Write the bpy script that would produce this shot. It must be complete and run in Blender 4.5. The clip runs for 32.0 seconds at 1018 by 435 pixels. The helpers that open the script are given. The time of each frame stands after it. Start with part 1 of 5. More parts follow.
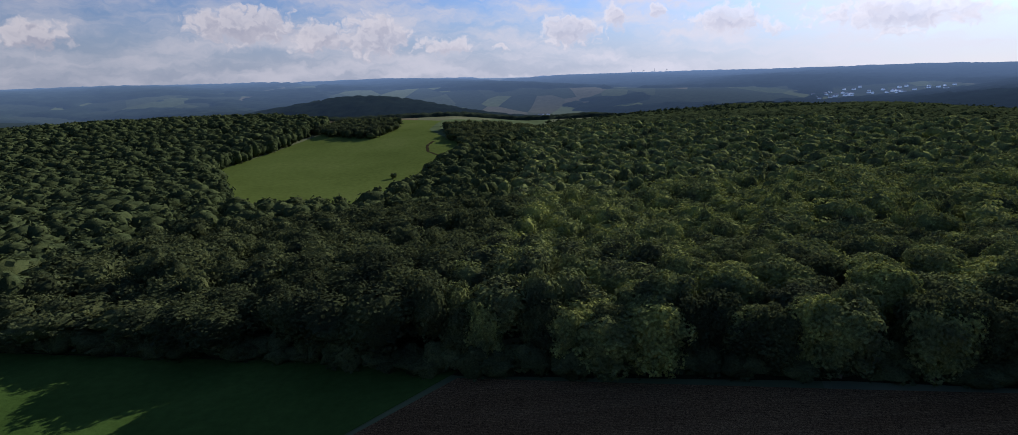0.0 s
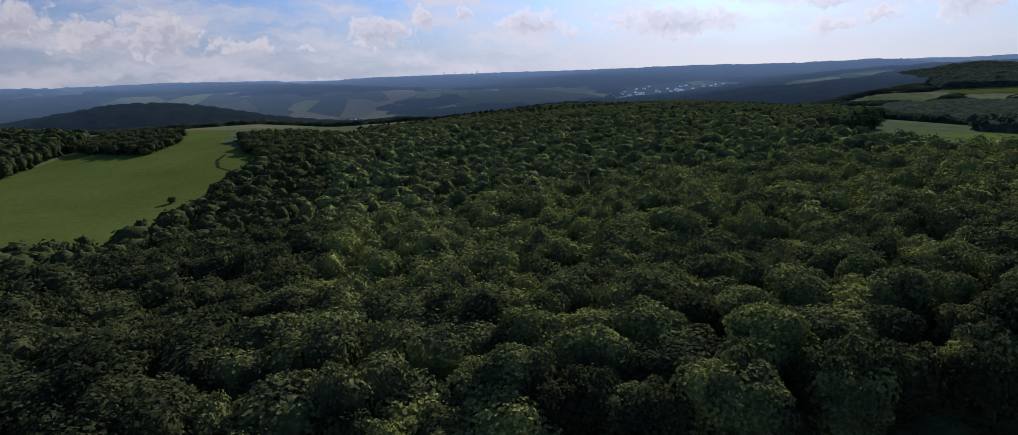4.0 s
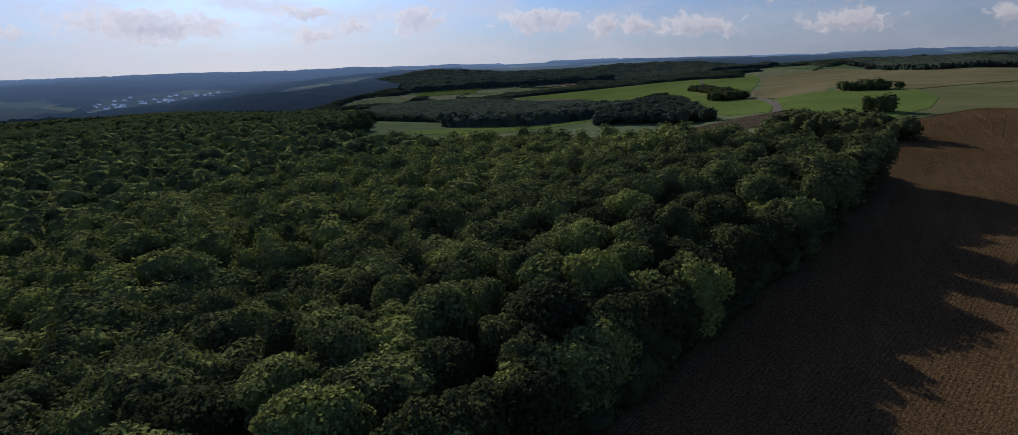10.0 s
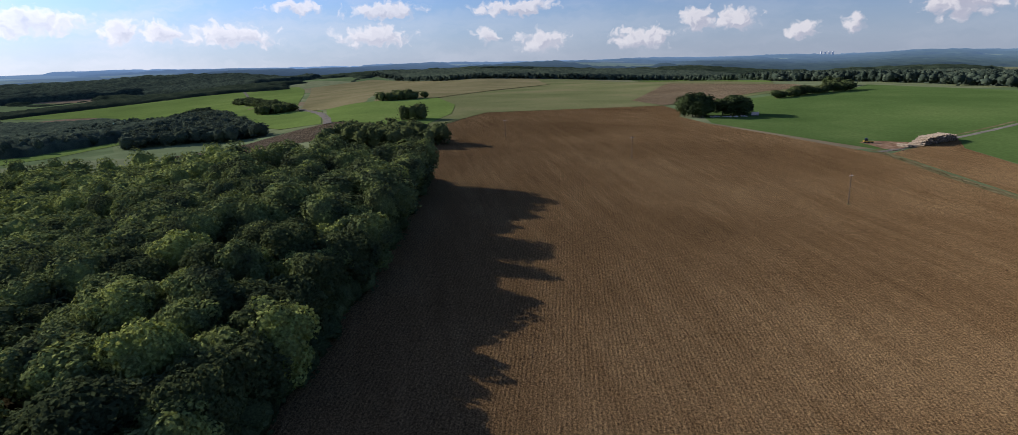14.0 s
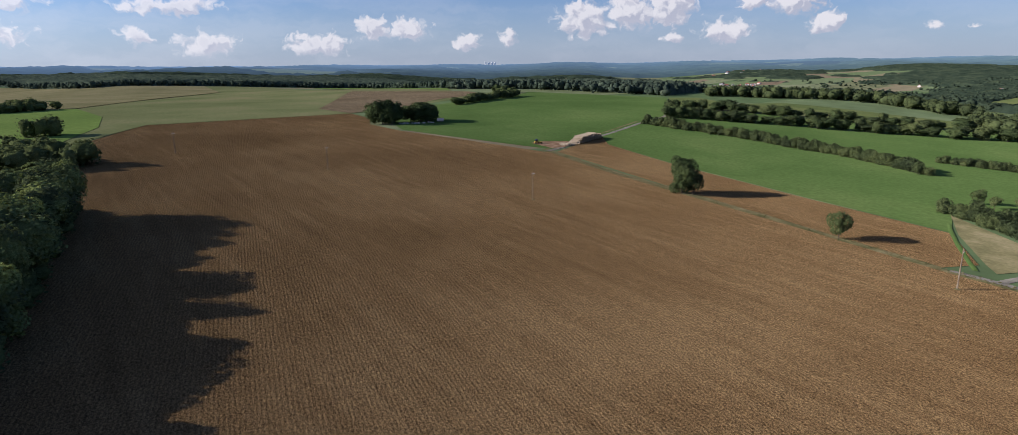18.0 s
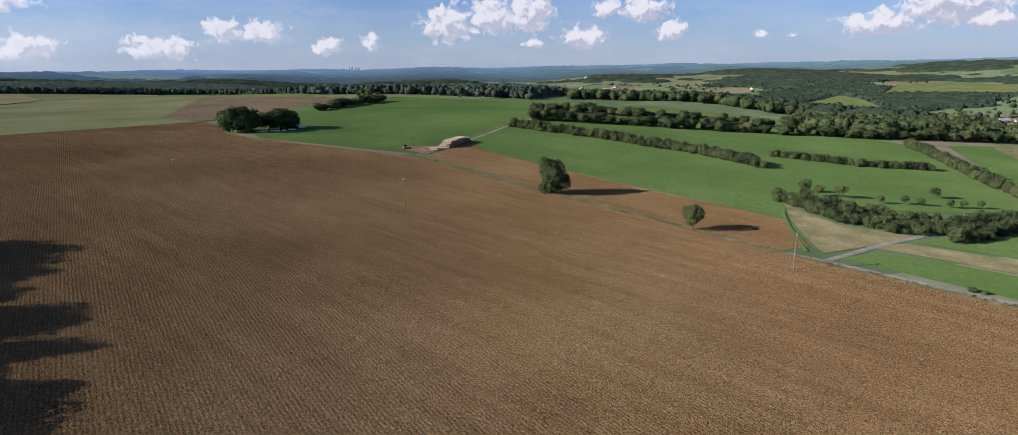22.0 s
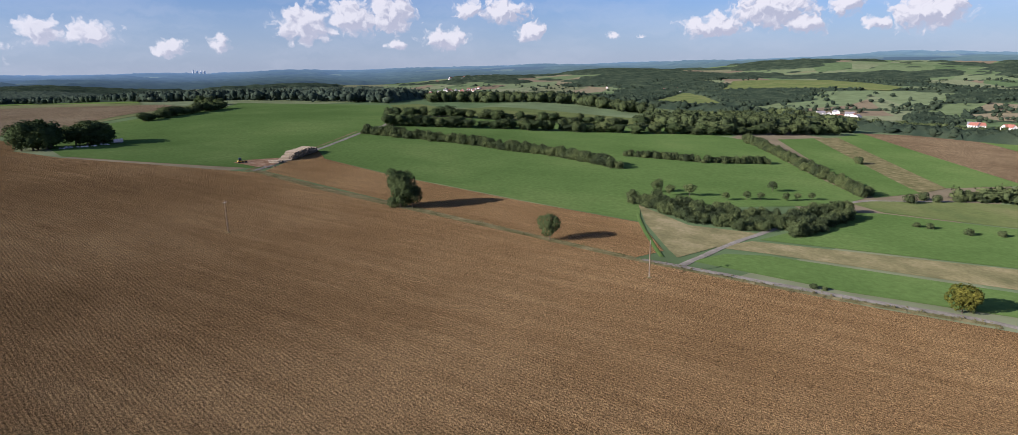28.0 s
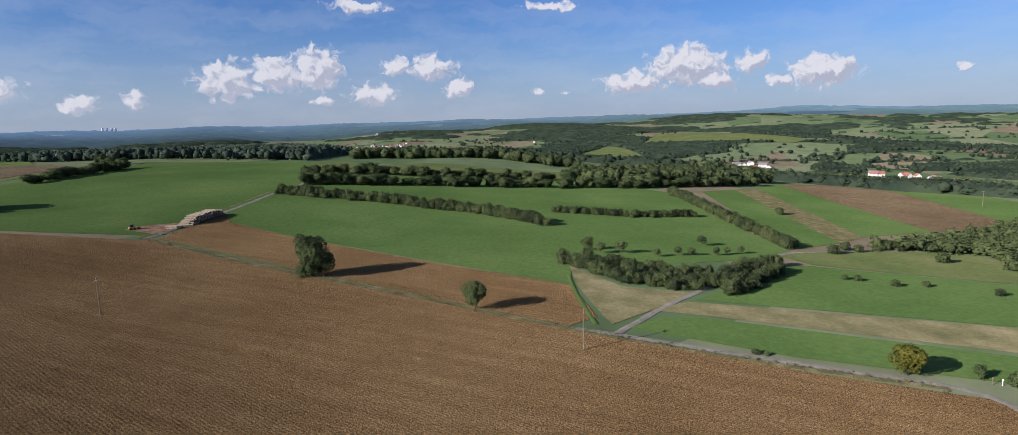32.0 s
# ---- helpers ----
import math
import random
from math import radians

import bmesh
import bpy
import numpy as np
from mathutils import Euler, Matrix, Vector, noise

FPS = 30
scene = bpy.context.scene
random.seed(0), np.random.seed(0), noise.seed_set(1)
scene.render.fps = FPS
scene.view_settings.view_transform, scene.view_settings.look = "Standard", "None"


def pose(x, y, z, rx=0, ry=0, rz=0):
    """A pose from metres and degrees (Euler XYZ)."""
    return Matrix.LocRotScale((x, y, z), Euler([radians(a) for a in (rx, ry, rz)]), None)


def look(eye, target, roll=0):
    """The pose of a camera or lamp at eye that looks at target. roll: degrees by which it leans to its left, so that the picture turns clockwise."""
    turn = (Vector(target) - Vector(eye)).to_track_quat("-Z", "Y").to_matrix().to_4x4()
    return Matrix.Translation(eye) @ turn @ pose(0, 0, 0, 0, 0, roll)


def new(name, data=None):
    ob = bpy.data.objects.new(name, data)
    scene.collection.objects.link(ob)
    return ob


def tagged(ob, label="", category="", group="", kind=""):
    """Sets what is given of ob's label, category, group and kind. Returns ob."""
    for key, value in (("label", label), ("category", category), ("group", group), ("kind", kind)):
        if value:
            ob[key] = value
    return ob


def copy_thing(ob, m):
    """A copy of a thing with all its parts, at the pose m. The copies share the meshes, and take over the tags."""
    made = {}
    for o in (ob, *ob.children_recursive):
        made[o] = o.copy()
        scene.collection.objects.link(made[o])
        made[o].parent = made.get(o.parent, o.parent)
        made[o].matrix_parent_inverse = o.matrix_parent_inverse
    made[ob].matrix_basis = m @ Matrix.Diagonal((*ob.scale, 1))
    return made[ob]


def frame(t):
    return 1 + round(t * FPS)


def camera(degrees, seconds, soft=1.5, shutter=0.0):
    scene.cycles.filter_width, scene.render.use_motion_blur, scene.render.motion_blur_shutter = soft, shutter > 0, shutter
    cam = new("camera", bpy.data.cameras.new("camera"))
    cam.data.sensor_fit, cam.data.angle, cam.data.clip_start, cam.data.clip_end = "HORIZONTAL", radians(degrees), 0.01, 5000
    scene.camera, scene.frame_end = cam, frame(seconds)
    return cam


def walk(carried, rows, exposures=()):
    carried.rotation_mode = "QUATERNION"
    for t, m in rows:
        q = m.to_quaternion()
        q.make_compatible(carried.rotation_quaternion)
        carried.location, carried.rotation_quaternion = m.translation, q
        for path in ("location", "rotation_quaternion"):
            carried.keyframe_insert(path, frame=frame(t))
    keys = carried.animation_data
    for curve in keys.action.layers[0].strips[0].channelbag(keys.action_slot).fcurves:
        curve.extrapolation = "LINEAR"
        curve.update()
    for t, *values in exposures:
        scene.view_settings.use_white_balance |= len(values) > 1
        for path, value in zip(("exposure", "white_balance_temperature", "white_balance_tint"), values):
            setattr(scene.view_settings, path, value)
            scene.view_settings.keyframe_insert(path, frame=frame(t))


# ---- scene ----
cam = camera(78.7, 32.0, 0.65, 0.2)
PATH = [
    (0, (0.0, 0.0, 50.213), (0.0, 1.95, 49.768), -1.4),
    (1, (1.554, 10.019, 50.299), (1.69, 11.963, 49.851), -1.4),
    (2, (3.156, 19.833, 50.354), (3.437, 21.761, 49.904), -1.5),
    (3, (4.895, 29.237, 50.37), (5.325, 31.137, 49.918), -1.6),
    (3.5, (5.828, 33.66, 50.352), (6.331, 35.542, 49.899), -1.7),
    (5.5, (10.788, 46.522, 50.231), (11.461, 48.35, 49.778), -1.7),
    (6, (12.543, 48.719, 50.176), (13.264, 50.528, 49.722), -1.7),
    (7, (16.31, 52.601, 50.04), (17.207, 54.329, 49.582), -1.8),
    (8, (20.157, 55.941, 49.821), (21.332, 57.492, 49.356), -1.6),
    (8.5, (22.022, 57.239, 49.67), (23.342, 58.667, 49.202), -1.6),
    (9, (23.872, 58.426, 49.506), (25.34, 59.7, 49.034), -1.7),
    (9.5, (25.712, 59.499, 49.324), (27.29, 60.633, 48.85), -1.7),
    (10, (27.536, 60.459, 49.137), (29.216, 61.433, 48.66), -1.9),
    (11, (30.986, 61.638, 48.847), (32.823, 62.267, 48.367), -2.3),
    (12, (33.879, 62.4, 48.879), (35.797, 62.7, 48.402), -2.4),
    (13, (36.286, 62.573, 49.335), (38.227, 62.558, 48.851), -1.7),
    (14, (38.424, 62.524, 50.154), (40.339, 62.207, 49.67), -1.6),
    (15, (40.502, 62.493, 50.875), (42.345, 61.891, 50.384), -1.1),
    (15.5, (41.607, 62.677, 51.047), (43.408, 61.957, 50.557), -1.0),
    (17.5, (45.272, 62.689, 50.111), (46.866, 61.582, 49.627), -0.6),
    (18, (45.848, 62.496, 49.982), (47.383, 61.308, 49.503), -0.6),
    (19, (46.573, 62.29, 49.892), (47.99, 60.959, 49.421), -0.7),
    (20, (46.508, 62.232, 49.824), (47.799, 60.778, 49.355), -0.6),
    (21, (46.512, 62.163, 49.736), (47.777, 60.687, 49.266), -0.6),
    (22, (46.887, 61.305, 49.55), (48.144, 59.821, 49.081), -0.6),
    (22.5, (47.253, 60.481, 49.594), (48.499, 58.989, 49.124), -0.6),
    (23, (47.612, 59.523, 49.666), (48.827, 58.005, 49.197), -0.8),
    (24, (47.282, 56.022, 49.747), (48.442, 54.462, 49.278), -0.8),
    (25, (46.92, 52.192, 50.048), (47.995, 50.572, 49.578), -0.8),
    (25.5, (47.262, 50.573, 50.201), (48.3, 48.93, 49.729), -1.1),
    (27.5, (49.937, 45.232, 50.292), (50.872, 43.528, 49.819), -1.1),
    (28, (50.45, 43.53, 50.197), (51.371, 41.818, 49.726), -1.1),
    (29, (51.68, 40.137, 49.922), (52.536, 38.391, 49.455), -1.2),
    (29.5, (52.186, 38.279, 49.817), (53.016, 36.514, 49.372), -1.2),
    (30, (52.666, 36.379, 49.729), (53.472, 34.596, 49.316), -1.2),
    (31, (53.532, 32.484, 49.948), (54.297, 30.671, 49.59), -1.2),
    (32, (54.596, 28.928, 50.45), (55.329, 27.092, 50.142), -1.4),
]
EXPOSURES = [(0, 0.42, 6050, 20), (6, 0.28, 6050, 20), (8.8, 0.3, 6050, 20), (9.6, 0.14, 6050, 20), (10.5, 0.12, 6050, 16), (11.5, 0.28, 6050, 16), (13, 0.8, 6050, 16), (16, 0.88, 6050, 16), (19, 0.97, 6000, 15), (25, 1.02, 5900, 18), (28, 1.02, 5900, 18), (32, 0.85, 5900, 15)]
walk(cam, [(t, look(eye, target, roll)) for t, eye, target, roll in PATH], EXPOSURES)

# ---- world, sun ----
SUN_BEARING, SUN_HEIGHT = 37.0, 21.0
# clouds: bearing, height, half width and half height in degrees, thickness
CLOUDS_NORTH = [(-36.2, 3.6, 2.4, 1.2, 0.8), (-22.1, 4.5, 4.2, 1.5, 0.9), (-16.0, 3.6, 3.3, 1.3, 0.7), (-11.3, 3.6, 2.9, 1.8, 0.9), (-5.1, 2.8, 3.4, 0.8, 0.5), (5.6, 3.8, 2.8, 1.4, 0.8), (9.6, 4.8, 1.1, 1.2, 0.8), (13.2, 5.3, 1.0, 0.5, 0.6), (-0.4, 2.5, 0.8, 0.5, 0.3), (19.1, 4.2, 2.9, 1.2, 0.9), (22.8, 3.4, 0.9, 0.6, 0.5), (31.4, 4.0, 6.4, 1.2, 0.8), (31.3, 2.6, 2.5, 0.7, 0.3)]
CLOUDS_EAST = [(42.9, 4.8, 3.0, 0.7, 0.6), (43.6, 3.0, 2.3, 0.8, 0.5), (47.0, 3.6, 1.7, 0.7, 0.5), (52.1, 4.0, 2.8, 1.2, 0.7), (63.2, 3.7, 4.0, 1.1, 0.7), (68.9, 3.1, 1.7, 1.0, 0.8), (71.5, 3.0, 1.6, 0.9, 0.7), (76.8, 2.7, 3.7, 1.1, 0.6), (81.5, 4.9, 2.9, 0.5, 0.5), (88.1, 2.5, 3.4, 1.1, 0.6), (89.1, 4.6, 3.7, 0.7, 0.7), (98.0, 2.4, 1.4, 0.8, 0.5), (100.4, 4.6, 3.7, 0.7, 0.7), (102.7, 1.8, 2.7, 1.0, 0.7), (111.3, 1.7, 2.7, 1.0, 0.8), (115.9, 3.2, 1.4, 0.9, 0.9), (119.1, 3.0, 1.8, 0.9, 0.8)]
CLOUDS_SOUTH = [(134.6, 3.8, 2.3, 1.5, 1), (138.6, 4.4, 2.2, 1.4, 1), (141.8, 4.8, 2.0, 1.7, 1), (148.4, 5.0, 1.3, 0.8, 0.9), (151.7, 4.8, 2.1, 1.1, 1), (153.9, 3.1, 1.5, 1.0, 0.7), (146.3, 2.4, 2.2, 1.0, 0.7), (141.9, 2.0, 0.8, 0.6, 0.5), (124.1, 1.9, 1.4, 0.7, 0.5), (127.9, 2.4, 1.0, 0.9, 0.4)]
CLOUDS_WEST = [(169.4, 3.0, 2.7, 1.0, 0.9), (174.1, 4.3, 3.1, 1.5, 1), (176.4, 3.0, 2.1, 0.8, 0.8), (179.4, 4.3, 1.3, 0.9, 0.9), (181.6, 2.8, 1.0, 0.6, 0.8), (184.8, 3.4, 2.5, 1.2, 1), (194.3, 3.2, 0.8, 0.4, 0.5), (161.1, 2.5, 0.8, 0.5, 0.4), (163.8, 2.4, 0.7, 0.3, 0.4), (145.6, 10.0, 2.9, 0.5, 0.6), (162.0, 9.9, 2.7, 0.5, 0.6)]
world = bpy.data.worlds.new("sky")
scene.world = world
world.use_nodes = True
wn, wl = world.node_tree.nodes, world.node_tree.links
sky = wn.new("ShaderNodeTexSky")
sky.sky_type = "NISHITA"
sky.sun_disc = False
sky.sun_elevation, sky.sun_rotation = radians(SUN_HEIGHT), radians(SUN_BEARING)
sky.air_density, sky.dust_density, sky.ozone_density = 1.0, 0.35, 3.0


def wmath(how, a, b=None, c=None):
    m = wn.new("ShaderNodeMath")
    m.operation = how
    for k, v in enumerate((a, b, c)):
        if isinstance(v, (int, float)):
            m.inputs[k].default_value = v
        elif v is not None:
            wl.new(v, m.inputs[k])
    return m.outputs[0]


def wnoise(vec, scale, detail, rough=0.55):
    t = wn.new("ShaderNodeTexNoise")
    t.inputs["Scale"].default_value, t.inputs["Detail"].default_value, t.inputs["Roughness"].default_value = scale, detail, rough
    wl.new(vec, t.inputs["Vector"])
    return t


def wstep(v, lo, hi):
    m = wn.new("ShaderNodeMapRange")
    m.interpolation_type = "SMOOTHSTEP"
    m.inputs["From Min"].default_value, m.inputs["From Max"].default_value = lo, hi
    wl.new(v, m.inputs["Value"])
    return m.outputs[0]


def wmix(fac, a, b):
    m = wn.new("ShaderNodeMix")
    m.data_type = "RGBA"
    wl.new(fac, m.inputs[0])
    for k, v in ((6, a), (7, b)):
        if isinstance(v, tuple):
            m.inputs[k].default_value = (*v, 1)
        else:
            wl.new(v, m.inputs[k])
    return m.outputs[2]


def clouded_sky():
    """Cumulus over the horizon, thin veils between, painted on the sky by bearing and height."""
    up = wn.new("ShaderNodeTexCoord").outputs["Generated"]
    turn = wn.new("ShaderNodeMapping")
    turn.inputs["Rotation"].default_value = (0, 0, radians(80))
    wl.new(up, turn.inputs["Vector"])
    cut = wn.new("ShaderNodeSeparateXYZ")
    wl.new(turn.outputs[0], cut.inputs[0])
    bearing = wmath("MULTIPLY_ADD", wmath("ARCTAN2", cut.outputs[0], cut.outputs[1]), 57.2958, 80)
    height = wmath("MULTIPLY", wmath("ARCSINE", cut.outputs[2]), 57.2958)
    at = wn.new("ShaderNodeCombineXYZ")
    wl.new(bearing, at.inputs[0])
    wl.new(height, at.inputs[1])
    wob = wnoise(at.outputs[0], 0.9, 3, 0.5)
    shift = wn.new("ShaderNodeVectorMath")
    shift.operation = "MULTIPLY_ADD"
    wl.new(wob.outputs["Color"], shift.inputs[0])
    shift.inputs[1].default_value, shift.inputs[2].default_value = (2.2, 1.5, 0), (-1.1, -0.75, 0)
    moved = wn.new("ShaderNodeVectorMath")
    wl.new(shift.outputs[0], moved.inputs[0])
    wl.new(at.outputs[0], moved.inputs[1])

    def field(at_):
        """How thick the cloud stands at a place: the thickest of all puffs there."""
        thick = None
        for b, h, wb, wh, full in CLOUDS_NORTH + CLOUDS_EAST + CLOUDS_SOUTH + CLOUDS_WEST:
            m = wn.new("ShaderNodeVectorMath")
            m.operation = "MULTIPLY_ADD"
            wl.new(at_, m.inputs[0])
            m.inputs[1].default_value = (1 / wb, 1 / wh, 0)
            m.inputs[2].default_value = (-b / wb, -h / wh, 0)
            d = wn.new("ShaderNodeVectorMath")
            d.operation = "LENGTH"
            wl.new(m.outputs[0], d.inputs[0])
            one = wmath("MULTIPLY_ADD", d.outputs["Value"], -1.0, 0.78 + 0.5 * full)
            thick = one if thick is None else wmath("MAXIMUM", thick, one)
        return thick

    def billows(at_):
        """Cauliflower heads: rounded cells in two sizes and a little fine fray."""
        total = None
        for scale, weight in ((1.1, 0.42), (2.6, 0.24)):
            v = wn.new("ShaderNodeTexVoronoi")
            v.feature = "SMOOTH_F1"
            v.inputs["Scale"].default_value, v.inputs["Smoothness"].default_value = scale, 0.45
            wl.new(at_, v.inputs["Vector"])
            one = wmath("MULTIPLY_ADD", v.outputs["Distance"], -weight * 1.6, weight * 0.75)
            total = one if total is None else wmath("ADD", total, one)
        fray = wnoise(at_, 1.6, 4, 0.5).outputs["Fac"]
        return wmath("MULTIPLY_ADD", fray, 0.7, wmath("SUBTRACT", total, 0.35))

    def dense(at_):
        return wmath("ADD", field(at_), billows(at_))

    def moved_by(dx, dy):
        r = wn.new("ShaderNodeVectorMath")
        wl.new(moved.outputs[0], r.inputs[0])
        r.inputs[1].default_value = (dx, dy, 0)
        return r.outputs[0]

    near, lightward = dense(moved.outputs[0]), dense(moved_by(-0.32, 0.42))
    cover = wstep(near, 0.0, 0.52)
    stretch = wn.new("ShaderNodeVectorMath")
    stretch.operation = "MULTIPLY"
    wl.new(moved.outputs[0], stretch.inputs[0])
    stretch.inputs[1].default_value = (0.12, 0.5, 0)
    toward = wmath("COSINE", wmath("RADIANS", wmath("SUBTRACT", bearing, SUN_BEARING)))
    half = wmath("MULTIPLY_ADD", toward, 0.5, 0.5)
    sunny = wmath("POWER", half, 2.0)
    north = wmath("MULTIPLY_ADD", wmath("COSINE", wmath("RADIANS", wmath("SUBTRACT", bearing, 5.0))), 0.5, 0.5)
    misty = wmath("POWER", north, 3.0)
    clear = wstep(height, 40.0, 10.0)
    veil = wmath("MULTIPLY", wstep(wnoise(stretch.outputs[0], 1.0, 5, 0.55).outputs["Fac"], 0.36, 0.68), wmath("MULTIPLY_ADD", misty, 0.78, 0.14))
    veil = wmath("MULTIPLY", veil, wmath("MULTIPLY_ADD", clear, 0.5, 0.5))
    low = wstep(height, 9.0, 0.0)
    tint = wn.new("ShaderNodeMix")
    tint.data_type, tint.blend_type = "RGBA", "MULTIPLY"
    tint.inputs[0].default_value = 1
    wl.new(sky.outputs[0], tint.inputs[6])
    tint.inputs[7].default_value = (*SKY_TINT, 1)
    base = wmix(wmath("MULTIPLY", low, wmath("MULTIPLY_ADD", misty, 0.2, HAZE)), tint.outputs[2], HAZE_COLOUR)
    base = wmix(veil, base, VEIL_COLOUR)
    # lit from the sun's side; towards the sun the thick parts are grey and the rims bright
    away_light = wstep(wmath("SUBTRACT", near, lightward), -0.3, 0.35)
    rim_light = wstep(near, 1.1, 0.2)
    light = wmath("ADD", wmath("MULTIPLY", away_light, wmath("SUBTRACT", 1.0, sunny)), wmath("MULTIPLY", wmath("MULTIPLY_ADD", away_light, 0.45, wmath("MULTIPLY", rim_light, 0.55)), sunny))
    puff = wmix(light, CLOUD_SHADE, CLOUD_LIGHT)
    # bases sink into the haze along the horizon
    cover = wmath("MULTIPLY", cover, wmath("MULTIPLY", wstep(height, 0.2, 1.5), wmath("MULTIPLY_ADD", sunny, -0.25, 0.97)))
    both = wmix(cover, base, puff)
    gain = wmath("MULTIPLY_ADD", wmath("POWER", half, 6.0), SUNWARD - AWAY, AWAY)
    lit = wn.new("ShaderNodeVectorMath")
    lit.operation = "SCALE"
    wl.new(both, lit.inputs[0])
    wl.new(gain, lit.inputs["Scale"])
    return lit.outputs[0]


SUNWARD, AWAY = 1.3, 0.78
SKY_TINT, HAZE = (0.66, 0.87, 1.25), 0.62
HAZE_COLOUR, VEIL_COLOUR = (4.9, 5.5, 6.6), (7.8, 7.9, 8.2)
CLOUD_SHADE, CLOUD_LIGHT = (5.5, 5.6, 6.3), (9.4, 9.1, 8.9)
wl.new(clouded_sky(), wn["Background"].inputs[0])
wn["Background"].inputs[1].default_value = 0.058
lamp = bpy.data.lights.new("sun", "SUN")
lamp.energy, lamp.angle, lamp.color = 5.0, radians(0.5), (1.0, 0.9, 0.77)
sun = new("sun", lamp)
a, e = radians(SUN_BEARING), radians(SUN_HEIGHT)
sun.matrix_world = look((math.sin(a) * 500, math.cos(a) * 500, 500 * math.tan(e)), (0, 0, 0))


# ---- materials ----
def material(name, rough=0.8, spec=0.0, dusty=1.0):
    m = bpy.data.materials.new(name)
    m.use_nodes = True
    b = m.node_tree.nodes["Principled BSDF"]
    b.inputs["Roughness"].default_value = rough
    b.inputs["Specular IOR Level"].default_value = spec
    b.inputs["Diffuse Roughness"].default_value = dusty
    return m, m.node_tree.nodes, m.node_tree.links, b


def place_of(n):
    return n.new("ShaderNodeNewGeometry").outputs["Position"]


def noisy(n, l, vec, scale, detail=3, rough=0.6):
    t = n.new("ShaderNodeTexNoise")
    t.inputs["Scale"].default_value, t.inputs["Detail"].default_value, t.inputs["Roughness"].default_value = scale, detail, rough
    l.new(vec, t.inputs["Vector"])
    return t.outputs["Fac"]


def ramp(n, l, fac, *stops):
    r = n.new("ShaderNodeValToRGB")
    el = r.color_ramp.elements
    while len(el) < len(stops):
        el.new(0.5)
    for k, (p, c) in enumerate(stops):
        el[k].position, el[k].color = p, (*c, 1)
    l.new(fac, r.inputs[0])
    return r.outputs[0]


def mix(n, l, fac, a, b, how="MIX"):
    m = n.new("ShaderNodeMix")
    m.data_type, m.blend_type = "RGBA", how
    if isinstance(fac, float):
        m.inputs[0].default_value = fac
    else:
        l.new(fac, m.inputs[0])
    for k, v in ((6, a), (7, b)):
        if isinstance(v, tuple):
            m.inputs[k].default_value = (*v, 1)
        else:
            l.new(v, m.inputs[k])
    return m.outputs[2]


def bumped(n, l, b, height, strength, distance):
    u = n.new("ShaderNodeBump")
    u.inputs["Strength"].default_value, u.inputs["Distance"].default_value = strength, distance
    l.new(height, u.inputs["Height"])
    l.new(u.outputs[0], b.inputs["Normal"])


def turned(n, l, vec, rz, sx=1.0, sy=1.0):
    m = n.new("ShaderNodeMapping")
    m.vector_type = "POINT"
    m.inputs["Rotation"].default_value = (0, 0, rz)
    m.inputs["Scale"].default_value = (sx, sy, 1)
    l.new(vec, m.inputs["Vector"])
    return m.outputs[0]


def mottled(name, dark, mid, light, large=0.02, fine=0.8, rough=0.9, bump=0.15):
    m, n, l, b = material(name, rough, 0.0, 0.4)
    p = place_of(n)
    big = ramp(n, l, noisy(n, l, p, large, 4), (0.3, dark), (0.52, mid), (0.72, light))
    small = ramp(n, l, noisy(n, l, p, fine, 3), (0.25, (0.82, 0.82, 0.82)), (0.75, (1.16, 1.16, 1.16)))
    l.new(mix(n, l, 1.0, big, small, "MULTIPLY"), b.inputs["Base Color"])
    bumped(n, l, b, noisy(n, l, p, fine * 2, 3), 0.6, bump)
    return m


